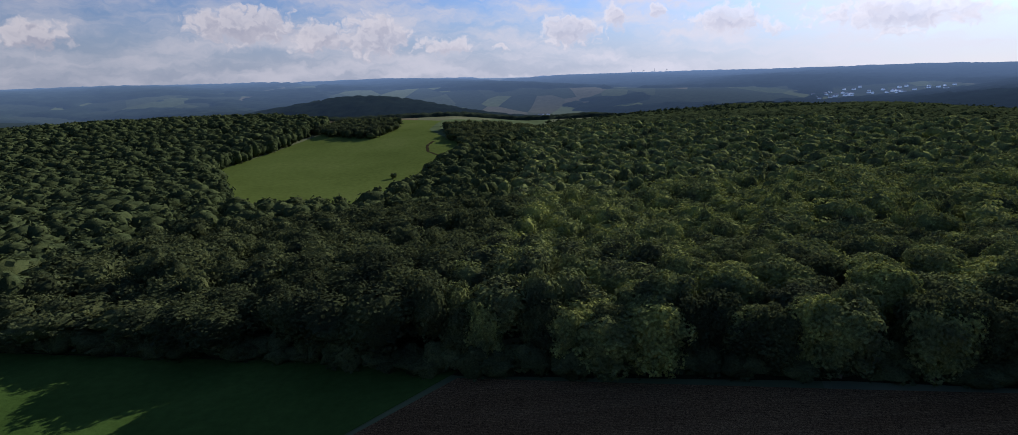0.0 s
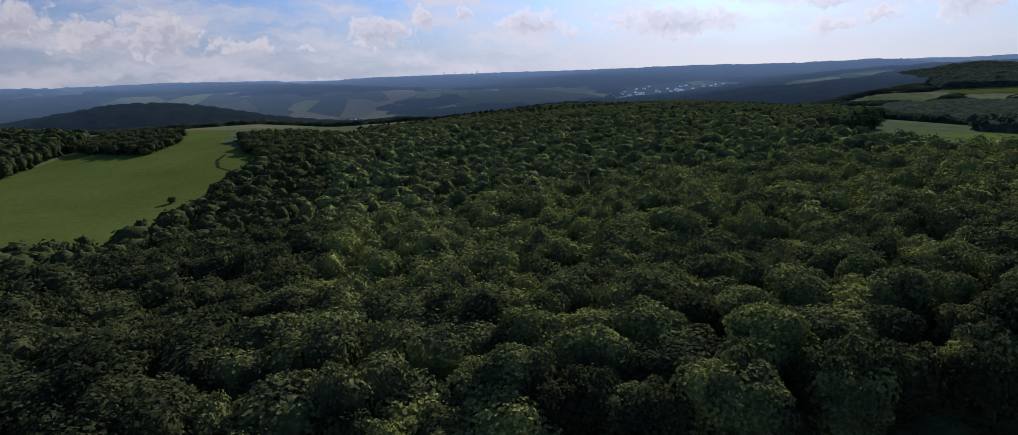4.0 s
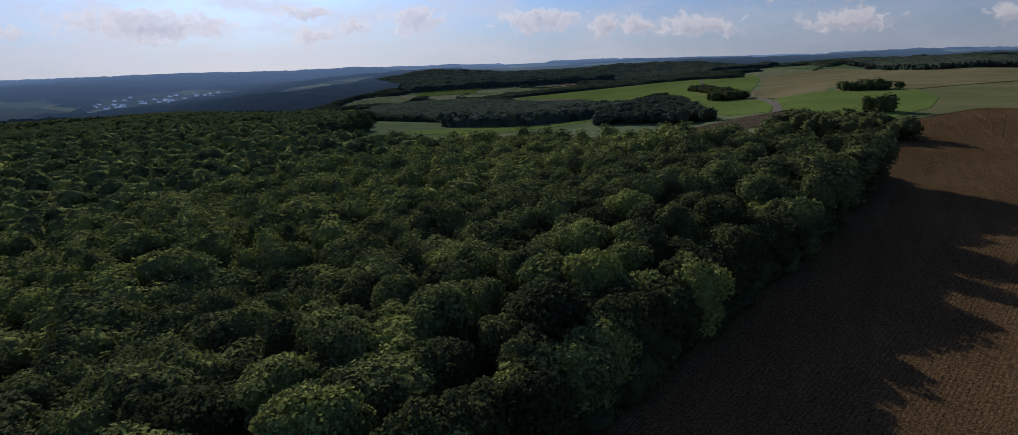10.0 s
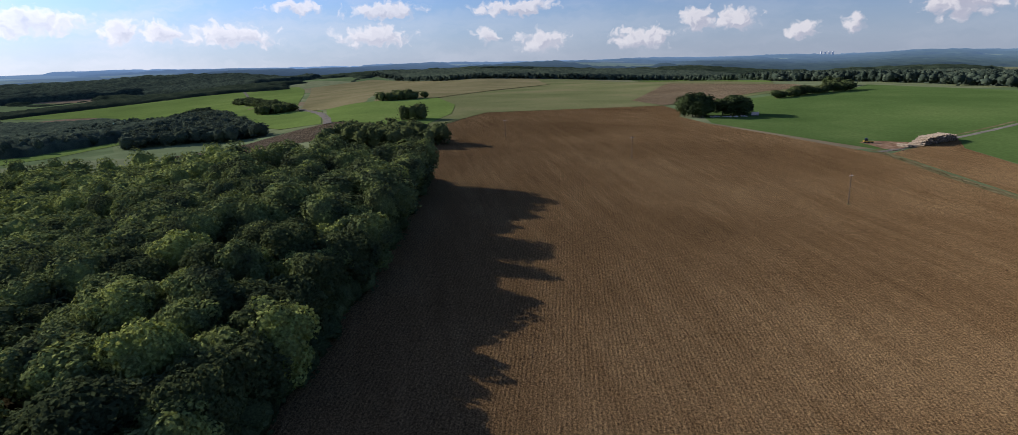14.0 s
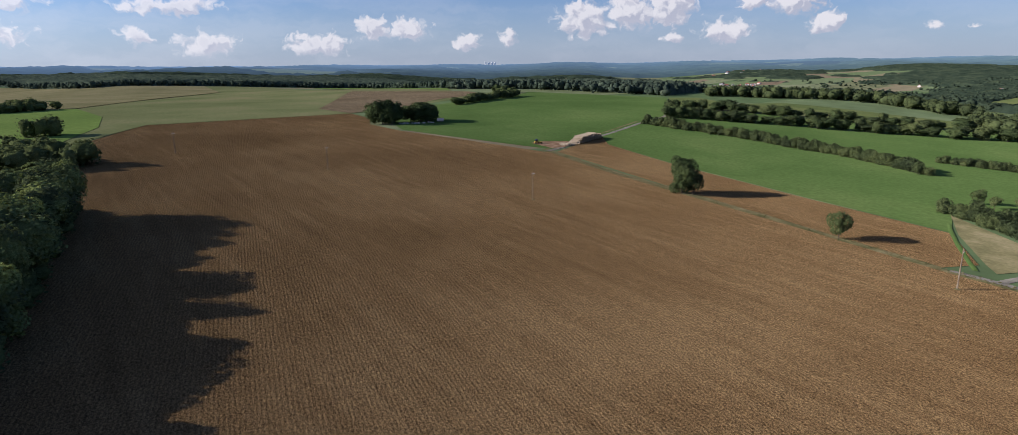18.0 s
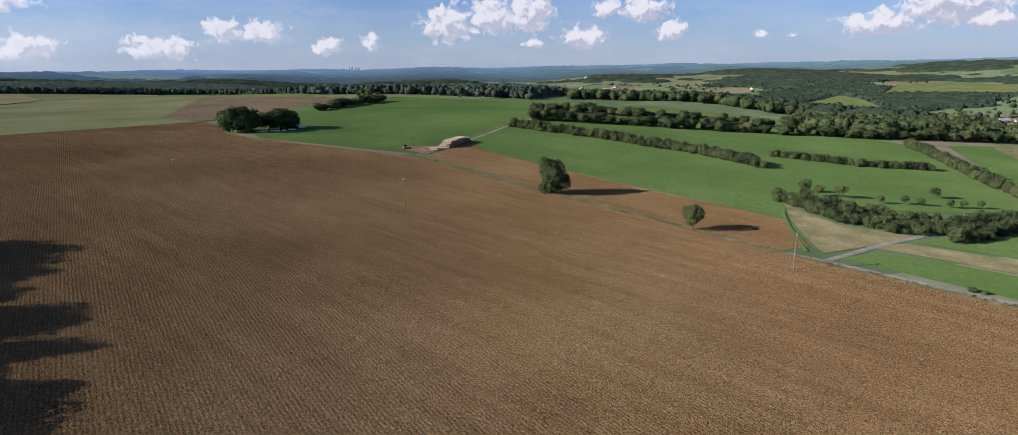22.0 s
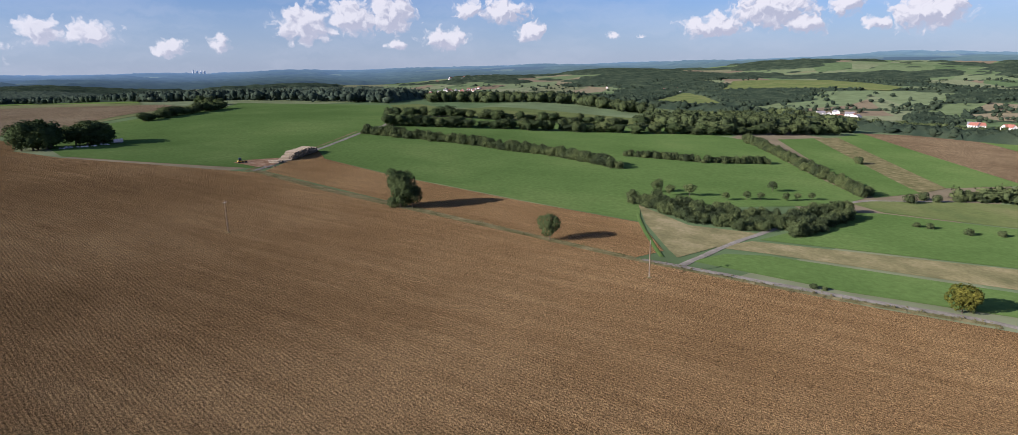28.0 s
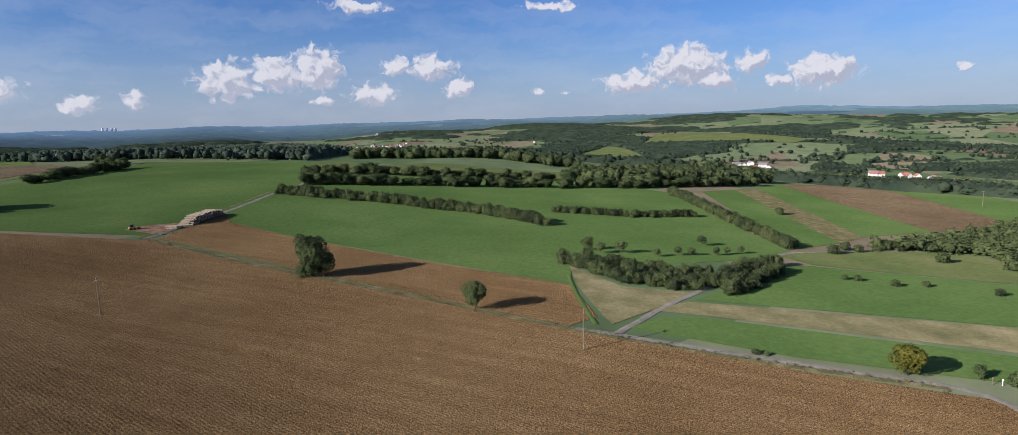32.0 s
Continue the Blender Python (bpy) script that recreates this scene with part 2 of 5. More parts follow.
def rowed(name, dark, mid, light, heading, row, fine, depth):
    """Soil or crop in rows along a heading."""
    m, n, l, b = material(name, 0.95)
    p = place_of(n)
    along = turned(n, l, p, radians(heading), 0.06, 1.0)
    w = n.new("ShaderNodeTexWave")
    w.wave_type, w.bands_direction = "BANDS", "Y"
    w.inputs["Scale"].default_value, w.inputs["Distortion"].default_value = 0.314 / row, 2.2
    w.inputs["Detail"].default_value, w.inputs["Detail Scale"].default_value = 2, 0.6
    l.new(turned(n, l, p, radians(heading)), w.inputs["Vector"])
    streak = noisy(n, l, along, 0.35, 4)
    big = noisy(n, l, p, 0.012, 4)
    s = n.new("ShaderNodeMath")
    s.operation = "MULTIPLY_ADD"
    l.new(streak, s.inputs[0])
    s.inputs[1].default_value = 0.6
    l.new(big, s.inputs[2])
    base = ramp(n, l, s.outputs[0], (0.5, dark), (0.76, mid), (1.0, light))
    clod = noisy(n, l, p, fine, 4, 0.7)
    shade = ramp(n, l, clod, (0.34, (0.46, 0.46, 0.46)), (0.66, (1.5, 1.5, 1.5)))
    base = mix(n, l, 1.0, base, shade, "MULTIPLY")
    crumb = ramp(n, l, noisy(n, l, p, fine * 2.6, 2, 0.5), (0.38, (0.48, 0.48, 0.48)), (0.62, (1.52, 1.52, 1.52)))
    base = mix(n, l, 1.0, base, crumb, "MULTIPLY")
    lines = ramp(n, l, w.outputs["Fac"], (0.0, (0.87, 0.87, 0.87)), (1.0, (1.09, 1.09, 1.09)))
    base = mix(n, l, 1.0, base, lines, "MULTIPLY")
    l.new(base, b.inputs["Base Color"])
    h = n.new("ShaderNodeMath")
    h.operation = "MULTIPLY_ADD"
    l.new(w.outputs["Fac"], h.inputs[0])
    h.inputs[1].default_value = 0.1
    l.new(clod, h.inputs[2])
    bumped(n, l, b, h.outputs[0], 0.9, depth)
    return m


def leafy(name, dark, mid, light, clear=0.42, patch=0.11):
    """Foliage: each tree a shade of its own, mottled by its leaves."""
    m, n, l, b = material(name, 0.8, 0.0, 0.3)
    p = place_of(n)
    one = n.new("ShaderNodeObjectInfo").outputs["Random"]
    s = n.new("ShaderNodeMath")
    s.operation = "MULTIPLY_ADD"
    l.new(one, s.inputs[0])
    s.inputs[1].default_value = 0.3
    l.new(noisy(n, l, p, patch, 2), s.inputs[2])
    tree_shade = ramp(n, l, s.outputs[0], (0.42, dark), (0.63, mid), (0.85, light))
    isl = n.new("ShaderNodeNewGeometry").outputs["Random Per Island"]
    leaf = ramp(n, l, isl, (0.0, (0.82, 0.82, 0.82)), (1.0, (1.15, 1.15, 1.15)))
    c = mix(n, l, 1.0, tree_shade, leaf, "MULTIPLY")
    fine = noisy(n, l, p, 2.4, 4, 0.7)
    c = mix(n, l, 1.0, c, ramp(n, l, fine, (0.32, (0.58, 0.58, 0.6)), (0.68, (1.36, 1.36, 1.32))), "MULTIPLY")
    l.new(c, b.inputs["Base Color"])
    u = n.new("ShaderNodeBump")
    u.inputs["Strength"].default_value, u.inputs["Distance"].default_value = 0.9, 0.3
    l.new(fine, u.inputs["Height"])
    l.new(u.outputs[0], b.inputs["Normal"])
    t = n.new("ShaderNodeBsdfTranslucent")
    l.new(c, t.inputs[0])
    x = n.new("ShaderNodeMixShader")
    x.inputs[0].default_value = clear
    l.new(b.outputs[0], x.inputs[1])
    l.new(t.outputs[0], x.inputs[2])
    l.new(x.outputs[0], n["Material Output"].inputs[0])
    return m


SOIL = rowed("ploughed_soil", (0.108, 0.069, 0.031), (0.155, 0.099, 0.045), (0.205, 0.137, 0.065), 15, 0.75, 2.4, 0.6)
SOIL_FAR = rowed("pale_soil", (0.118, 0.089, 0.052), (0.163, 0.122, 0.070), (0.192, 0.148, 0.089), 10, 2.0, 0.6, 0.1)
SOIL_GREY = rowed("grey_brown_soil", (0.052, 0.039, 0.024), (0.072, 0.053, 0.031), (0.096, 0.072, 0.043), 60, 1.2, 0.8, 0.06)
# crop green brightened to paint in sun shining through the blades
LUSH_BACKLIT = mottled("lush_backlit_crop", (0.1, 0.15, 0.04), (0.122, 0.18, 0.046), (0.15, 0.205, 0.058), 0.01, 0.3)
STUBBLE = mottled("stubble", (0.141, 0.133, 0.063), (0.178, 0.163, 0.081), (0.222, 0.192, 0.104), 0.012, 0.4)
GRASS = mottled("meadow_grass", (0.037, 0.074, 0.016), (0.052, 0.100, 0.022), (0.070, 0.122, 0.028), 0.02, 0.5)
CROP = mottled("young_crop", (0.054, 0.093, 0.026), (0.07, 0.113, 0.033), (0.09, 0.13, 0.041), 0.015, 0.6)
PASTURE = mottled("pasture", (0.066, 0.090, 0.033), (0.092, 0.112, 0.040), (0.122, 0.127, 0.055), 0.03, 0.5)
DRY = mottled("dry_grass", (0.095, 0.094, 0.045), (0.15, 0.135, 0.068), (0.215, 0.185, 0.105), 0.1, 0.9)
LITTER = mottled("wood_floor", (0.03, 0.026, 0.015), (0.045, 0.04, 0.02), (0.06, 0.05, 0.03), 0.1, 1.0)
TRACK = mottled("gravel_track", (0.115, 0.107, 0.088), (0.16, 0.148, 0.124), (0.205, 0.192, 0.165), 0.2, 1.5, bump=0.03)
VERGE = mottled("verge_grass", (0.07, 0.07, 0.03), (0.115, 0.104, 0.05), (0.18, 0.155, 0.085), 0.2, 1.2)
LEAF = leafy("beech_leaves", (0.058, 0.074, 0.038), (0.15, 0.186, 0.068), (0.275, 0.318, 0.09), 0.12)
LEAF_DARK = leafy("oak_leaves", (0.044, 0.059, 0.03), (0.07, 0.091, 0.039), (0.106, 0.13, 0.052), 0.25)
LEAF_DEEP = leafy("deep_green_leaves", (0.036, 0.052, 0.024), (0.053, 0.074, 0.031), (0.075, 0.098, 0.039), 0.15)
LEAF_YELLOW = leafy("yellowing_leaves", (0.09, 0.105, 0.025), (0.14, 0.14, 0.03), (0.2, 0.17, 0.035))
BARK = mottled("bark", (0.06, 0.05, 0.04), (0.1, 0.08, 0.06), (0.15, 0.12, 0.09), 1.0, 6.0, bump=0.02)
PINE_POLE = mottled("weathered_pole", (0.12, 0.09, 0.07), (0.18, 0.14, 0.1), (0.24, 0.2, 0.15), 0.5, 5.0, bump=0.01)


def haze_glow(n, l, b, gain):
    """Haze painted on the backdrop as emission: a blue glow that grows with distance, most towards the sun."""
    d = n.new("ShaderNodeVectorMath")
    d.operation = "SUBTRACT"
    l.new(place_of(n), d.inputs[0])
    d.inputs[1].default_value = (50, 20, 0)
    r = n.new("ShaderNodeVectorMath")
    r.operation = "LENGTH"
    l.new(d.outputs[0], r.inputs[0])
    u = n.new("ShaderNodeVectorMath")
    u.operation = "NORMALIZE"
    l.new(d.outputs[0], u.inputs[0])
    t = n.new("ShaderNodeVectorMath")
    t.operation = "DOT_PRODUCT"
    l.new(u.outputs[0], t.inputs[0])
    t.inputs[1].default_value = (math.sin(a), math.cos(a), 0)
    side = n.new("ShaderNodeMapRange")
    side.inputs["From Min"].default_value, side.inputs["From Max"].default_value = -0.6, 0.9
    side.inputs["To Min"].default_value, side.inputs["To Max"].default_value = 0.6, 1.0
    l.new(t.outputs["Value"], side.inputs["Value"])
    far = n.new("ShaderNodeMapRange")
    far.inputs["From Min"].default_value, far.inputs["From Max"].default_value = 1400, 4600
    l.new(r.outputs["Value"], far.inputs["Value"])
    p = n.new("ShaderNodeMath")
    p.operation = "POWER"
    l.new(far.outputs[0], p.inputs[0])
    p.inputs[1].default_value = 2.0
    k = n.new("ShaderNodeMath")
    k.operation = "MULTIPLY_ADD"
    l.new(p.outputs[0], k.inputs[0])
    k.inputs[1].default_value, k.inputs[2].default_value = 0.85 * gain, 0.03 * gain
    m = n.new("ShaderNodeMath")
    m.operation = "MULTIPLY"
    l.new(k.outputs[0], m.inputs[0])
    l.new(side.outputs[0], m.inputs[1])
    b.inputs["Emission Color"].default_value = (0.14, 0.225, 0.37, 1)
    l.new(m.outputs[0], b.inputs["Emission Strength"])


# near crops are dulled, which paints mid-distance haze into their colour
NEAR_CROPS = ((0.0, (0.1, 0.15, 0.068)), (0.3, (0.155, 0.2, 0.1)), (0.5, (0.2, 0.22, 0.125)), (0.7, (0.125, 0.18, 0.08)), (0.85, (0.23, 0.2, 0.125)), (1.0, (0.19, 0.145, 0.1)))
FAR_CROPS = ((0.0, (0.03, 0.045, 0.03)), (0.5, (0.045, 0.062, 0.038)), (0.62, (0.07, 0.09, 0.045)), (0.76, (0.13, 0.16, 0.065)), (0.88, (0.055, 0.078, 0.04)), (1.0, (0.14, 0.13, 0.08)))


def patchwork(name, scale, air=0.0):
    """Small fields of several crops, seen far off; the farthest glow blue as painted haze."""
    m, n, l, b = material(name, 0.95, 0.0, 0.2)
    p = place_of(n)
    v = n.new("ShaderNodeTexVoronoi")
    v.feature = "F1"
    v.inputs["Scale"].default_value = scale
    l.new(turned(n, l, p, 0.5, 1.0, 0.45), v.inputs["Vector"])
    cut = n.new("ShaderNodeSeparateColor")
    l.new(v.outputs["Color"], cut.inputs[0])
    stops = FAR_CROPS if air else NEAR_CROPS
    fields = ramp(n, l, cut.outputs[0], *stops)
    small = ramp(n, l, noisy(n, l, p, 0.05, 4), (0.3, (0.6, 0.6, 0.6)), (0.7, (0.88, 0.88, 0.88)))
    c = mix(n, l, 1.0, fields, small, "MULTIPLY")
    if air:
        haze_glow(n, l, b, air)
    l.new(c, b.inputs["Base Color"])
    return m


FARMLAND = patchwork("far_farmland", 0.0085)
BLUE_LAND = patchwork("hazed_distance", 0.007, 1.0)
PALE = mottled("pale_young_crop", (0.105, 0.124, 0.05), (0.142, 0.152, 0.067), (0.185, 0.17, 0.086), 0.01, 0.4)
MEADOW = mottled("bright_meadow", (0.085, 0.122, 0.028), (0.104, 0.147, 0.035), (0.122, 0.162, 0.044), 0.012, 0.3)
# blued for haze and darkened for the missing shade between crowns
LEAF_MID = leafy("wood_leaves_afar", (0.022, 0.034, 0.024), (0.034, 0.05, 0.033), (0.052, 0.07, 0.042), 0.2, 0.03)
# same stand-in colour, bluer: haze and crown-gap shade mixed into the leaves
LEAF_HAZED = leafy("hazed_wood_leaves", (0.027, 0.04, 0.032), (0.05, 0.07, 0.051), (0.085, 0.108, 0.072), 0.2, 0.09)


def plain(name, colour, rough=0.7, metal=0.0, grain=3.0, vary=0.25):
    m, n, l, b = material(name, rough, 0.4)
    b.inputs["Metallic"].default_value = metal
    p = n.new("ShaderNodeTexCoord").outputs["Object"]
    k = ramp(n, l, noisy(n, l, p, grain, 4), (0.3, tuple(c * (1 - vary) for c in colour)), (0.7, tuple(min(1, c * (1 + vary)) for c in colour)))
    l.new(k, b.inputs["Base Color"])
    return m


# dark green woods; their blue is haze painted in as emission
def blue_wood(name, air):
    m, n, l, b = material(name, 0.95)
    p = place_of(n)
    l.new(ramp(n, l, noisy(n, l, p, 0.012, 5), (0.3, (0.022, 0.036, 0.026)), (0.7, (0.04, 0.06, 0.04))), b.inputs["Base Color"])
    haze_glow(n, l, b, air)
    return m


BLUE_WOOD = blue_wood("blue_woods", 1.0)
# far house surfaces that emit a little, painted haze rather than lamplight
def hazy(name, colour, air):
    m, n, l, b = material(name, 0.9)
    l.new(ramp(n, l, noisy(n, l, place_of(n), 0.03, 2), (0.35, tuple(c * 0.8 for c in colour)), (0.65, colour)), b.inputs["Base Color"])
    haze_glow(n, l, b, air)
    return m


HAZY_PLASTER, HAZY_ROOF = hazy("hazy_plaster", (0.8, 0.78, 0.74), 2.2), hazy("hazy_roof", (0.2, 0.13, 0.11), 1.4)
PLASTER = plain("white_plaster", (0.6, 0.58, 0.54), 0.85)
TILES = plain("red_roof_tiles", (0.25, 0.1, 0.07), 0.8)
SLATE = plain("grey_roof", (0.17, 0.16, 0.17), 0.7)
WINDOW = plain("window_glass", (0.03, 0.04, 0.05), 0.1)
STONE = plain("pale_rubble", (0.6, 0.55, 0.52), 0.9, 0.0, 1.0)
TARP = plain("pale_tarpaulin", (0.75, 0.62, 0.6), 0.6)
LOG_BARK = plain("log_bark", (0.2, 0.15, 0.1), 0.9, 0.0, 4.0)
# sawn ends far darker than the wood: the pile's shaded side, put into colour
LOG_END_SHADED = plain("shaded_log_end", (0.09, 0.065, 0.045), 0.85, 0.0, 5.0)
LOG_TOP = plain("weathered_log", (0.33, 0.265, 0.18), 0.9, 0.0, 2.0, 0.5)
STEEL = plain("galvanised_steel", (0.45, 0.46, 0.47), 0.45, 0.8)
CERAMIC = plain("insulator_ceramic", (0.3, 0.17, 0.1), 0.25)
WHITE = plain("white_paint", (0.78, 0.78, 0.76), 0.5)
CONCRETE = plain("pale_concrete", (0.72, 0.73, 0.74), 0.85)
CHIPS = mottled("wood_chips", (0.13, 0.082, 0.048), (0.19, 0.122, 0.075), (0.29, 0.205, 0.14), 0.3, 2.0)
YELLOW = plain("yellow_machine_paint", (0.6, 0.36, 0.04), 0.5)
RUBBER = plain("black_rubber", (0.02, 0.02, 0.02), 0.8)


# ---- building helpers ----
def mesh_of(name, verts, faces, mat, smooth=False):
    me = bpy.data.meshes.new(name)
    verts, faces = np.asarray(verts, np.float32), np.asarray(faces, np.int32)
    me.vertices.add(len(verts))
    me.vertices.foreach_set("co", verts.ravel())
    k = faces.shape[1]
    me.loops.add(faces.size)
    me.loops.foreach_set("vertex_index", faces.ravel())
    me.polygons.add(len(faces))
    me.polygons.foreach_set("loop_start", np.arange(0, faces.size, k, dtype=np.int32))
    me.polygons.foreach_set("use_smooth", np.full(len(faces), smooth))
    me.update(calc_edges=True)
    me.materials.append(mat)
    return me


def part(name, bm, mat, parent=None, label=""):
    me = bpy.data.meshes.new(name)
    bm.to_mesh(me)
    bm.free()
    me.materials.append(mat)
    ob = new(name, me)
    ob.parent = parent
    return tagged(ob, label)


def child(name, me, parent, m=None):
    ob = new(name, me)
    ob.parent = parent
    if m is not None:
        ob.matrix_basis = m
    return ob


# ground height: a gently tilted plateau, valleys and far hills by bearing
BEARINGS = (-180, -150, -90, -40, 0, 30, 50, 62, 75, 95, 115, 130, 145, 160, 180)
EDGE = (560, 500, 600, 900, 1000, 850, 600, 520, 700, 900, 850, 820, 680, 640, 560)
FLOOR = (-55, -50, -40, -80, -95, -90, -70, -45, -10, 14, 2, -28, -50, -58, -55)
FOOT = (1000, 1500, 2000, 2900, 2700, 2400, 1700, 1400, 1500, 1600, 2300, 2300, 1700, 1300, 1000)
CREST = (66, 50, 40, 34, 36, 44, 52, 52, 50, 46, 40, 40, 46, 52, 66)


def ease(a, b, v):
    u = np.clip((v - a) / (b - a), 0, 1)
    return u * u * (3 - 2 * u)


def ground(x, y):
    x, y = np.asarray(x, float), np.asarray(y, float)
    # the plateau: rises to the east, the wood lies in a dip north of the fields
    z = -7.5 + 0.052 * np.clip(x, -60, 330) + 2.5 * ease(300, 500, x)
    w = ease(100, -20, x)
    z = z - 13 * ease(95 + 35 * w, 190 + 45 * w, y) * (1 - 0.12 * ease(120, 260, x)) - 6 * ease(190, 420, y) + 20 * ease(430, 850, y) * ease(60, -100, x)
    z = z - 5 * ease(-150, -330, y) * ease(150, 0, x) + 4 * ease(-180, -300, y) * ease(200, 330, x)
    dx, dy = x - 50, y - 20
    r = np.hypot(dx, dy)
    b = np.degrees(np.arctan2(dx, dy))
    e, v, f, c = (np.interp(b, BEARINGS, q, period=None) for q in (EDGE, FLOOR, FOOT, CREST))
    u = ease(e, e * 1.25 + 450, r)
    z = z * (1 - u) + v * u
    k = ease(f * 0.8, 4300, r)
    z = z * (1 - k) + c * k
    far = ease(700, 1800, r)
    z = z + 62 * np.exp(-((x + 420) / 330) ** 2 - ((y - 2000) / 190) ** 2) + 48 * np.exp(-((x - 640) / 260) ** 2 - ((y - 1560) / 200) ** 2)
    z = z + 30 * np.exp(-((x + 257) / 330) ** 2 - ((y + 4350) / 220) ** 2)
    z = z + 15 * ease(1350, 1900, y) * (1 - ease(3200, 4300, r)) * np.sin(y / 235 + 1.2 * np.sin(x / 430) + 0.5)
    return z + far * (9 * np.sin(x / 310 + 1.3) * np.cos(y / 270) + 6 * np.sin((x + y) / 170)) * (1 - 0.75 * ease(3600, 4500, r))

def gz(x, y):
    return float(ground(x, y))


def inside(px, py, poly):
    res = np.zeros(px.shape, bool)
    for (x0, y0), (x1, y1) in zip(poly, poly[1:] + poly[:1]):
        cross = (y0 > py) != (y1 > py)
        res ^= cross & (px < (x1 - x0) * (py - y0) / (y1 - y0 + 1e-9) + x0)
    return res


def parcel(name, poly, mat, label, cell=8.0, lift=0.12, category="field"):
    """A piece of land laid over the ground sheet."""
    bm = bmesh.new()
    bm.faces.new([bm.verts.new((x, y, 0)) for x, y in poly])
    for axis in (0, 1):
        lo, hi = min(p[axis] for p in poly), max(p[axis] for p in poly)
        for k in range(1, int((hi - lo) / cell) + 1):
            co, no = [0, 0, 0], [0, 0, 0]
            co[axis], no[axis] = lo + k * cell + 0.37, 1
            bmesh.ops.bisect_plane(bm, geom=bm.verts[:] + bm.edges[:] + bm.faces[:], plane_co=co, plane_no=no)
    for v in bm.verts:
        v.co.z = gz(v.co.x, v.co.y) + lift
    bmesh.ops.recalc_face_normals(bm, faces=bm.faces)
    if sum(f.normal.z for f in bm.faces) < 0:
        bmesh.ops.reverse_faces(bm, faces=bm.faces)
    for f in bm.faces:
        f.smooth = True
    return tagged(part(name, bm, mat), label, category, kind="structure")


def ribbon(name, line, width, mat, label, lift=0.2, step=4.0, category="road"):
    pts = []
    for (x0, y0), (x1, y1) in zip(line, line[1:]):
        k = max(1, int(math.hypot(x1 - x0, y1 - y0) / step))
        pts += [(x0 + (x1 - x0) * i / k, y0 + (y1 - y0) * i / k) for i in range(k)]
    pts.append(line[-1])
    pts = np.array(pts, float)
    for _ in range(3):
        pts[1:-1] = (pts[:-2] + 2 * pts[1:-1] + pts[2:]) / 4
    d = np.gradient(pts, axis=0)
    d /= np.linalg.norm(d, axis=1)[:, None]
    side = np.c_[d[:, 1], -d[:, 0]]
    cols = []
    for s in (-1, -0.35, 0.35, 1):
        wob = width / 2 * s * (1 + 0.12 * np.sin(np.arange(len(pts)) * 1.7 + s))
        q = pts + side * wob[:, None]
        cols.append(np.c_[q, ground(q[:, 0], q[:, 1]) + lift - (0.1 if abs(s) == 1 else 0)])
    v = np.stack(cols, 1).reshape(-1, 3)
    f = [[4 * i + j, 4 * i + j + 1, 4 * i + j + 5, 4 * i + j + 4] for i in range(len(pts) - 1) for j in range(3)]
    return tagged(new(name, mesh_of(name, v, f, mat, True)), label, category, kind="structure")


# ---- ground sheet ----
def ring_sheet(name, lo, hi, rings, spokes, mat, label, category):
    """A ring of ground between two radii, which may differ by bearing."""
    b = np.linspace(-math.pi, math.pi, spokes, endpoint=False)
    lo, hi = (q(np.degrees(b)) if callable(q) else np.full(spokes, float(q)) for q in (lo, hi))
    u = np.linspace(0, 1, rings)[:, None]
    r = lo * (hi / lo) ** u
    x, y = 50 + r * np.sin(b), 20 + r * np.cos(b)
    v = np.stack([x, y, ground(x, y)], -1).reshape(-1, 3)
    i, j = np.meshgrid(np.arange(rings - 1), np.arange(spokes), indexing="ij")
    k = (j + 1) % spokes
    f = np.stack([i * spokes + j, i * spokes + k, (i + 1) * spokes + k, (i + 1) * spokes + j], -1).reshape(-1, 4)
    return tagged(new(name, mesh_of(name, v, f, mat, True)), label, category, kind="structure")


def air_from(b):
    """How far off the land takes on the painted blue haze, by bearing."""
    return np.interp(b, (-180, -150, -40, 0, 20, 36, 50, 62, 95, 130, 150, 180), (3500, 3000, 1500, 1450, 1550, 1900, 2450, 2500, 2700, 2500, 3000, 3500))


ring_sheet("ground", 4.0, air_from, 175, 540, FARMLAND, "rolling farmland with small green and tan fields", "ground")
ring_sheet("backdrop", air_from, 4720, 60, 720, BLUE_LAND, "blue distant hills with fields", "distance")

# ---- fields ----
parcel("field", [(-40, -104), (0, -108), (7, -115), (40, -114), (89, -116.6), (130, -121.3), (190, -128.2), (232, -133.5), (277, -143), (330, -128), (390, -121), (437, -122), (470, -140), (530, -150), (532, -3), (434, 43), (330, 60), (276, 54), (120, 86), (60, 98), (-11, 113), (-60, 60)], SOIL, "bare ploughed brown field with long furrows", 10)
parcel("field", [(98, -120), (133, -124.6), (201, -134.6), (277, -147.5), (288, -172), (299, -204), (279, -186.5), (227, -173), (156, -162), (108, -157), (93, -130)], SOIL, "strip of bare brown soil beside the track", 8)
parcel("field", [(284, -150), (330, -133), (395, -124), (470, -150), (530, -190), (565, -300), (600, -380), (657, -442), (448, -449), (345, -330), (318, -285), (302, -207), (290, -165)], CROP, "even green crop field beyond the ploughed land", 12)
parcel("field", [(306, -208), (318, -262), (320, -290), (268, -340), (214, -378), (137, -426), (111, -419), (39, -262), (50, -232), (90, -195), (118, -190), (108, -158), (156, -163), (227, -174), (279, -187)], CROP, "green crop field between hedges", 12)
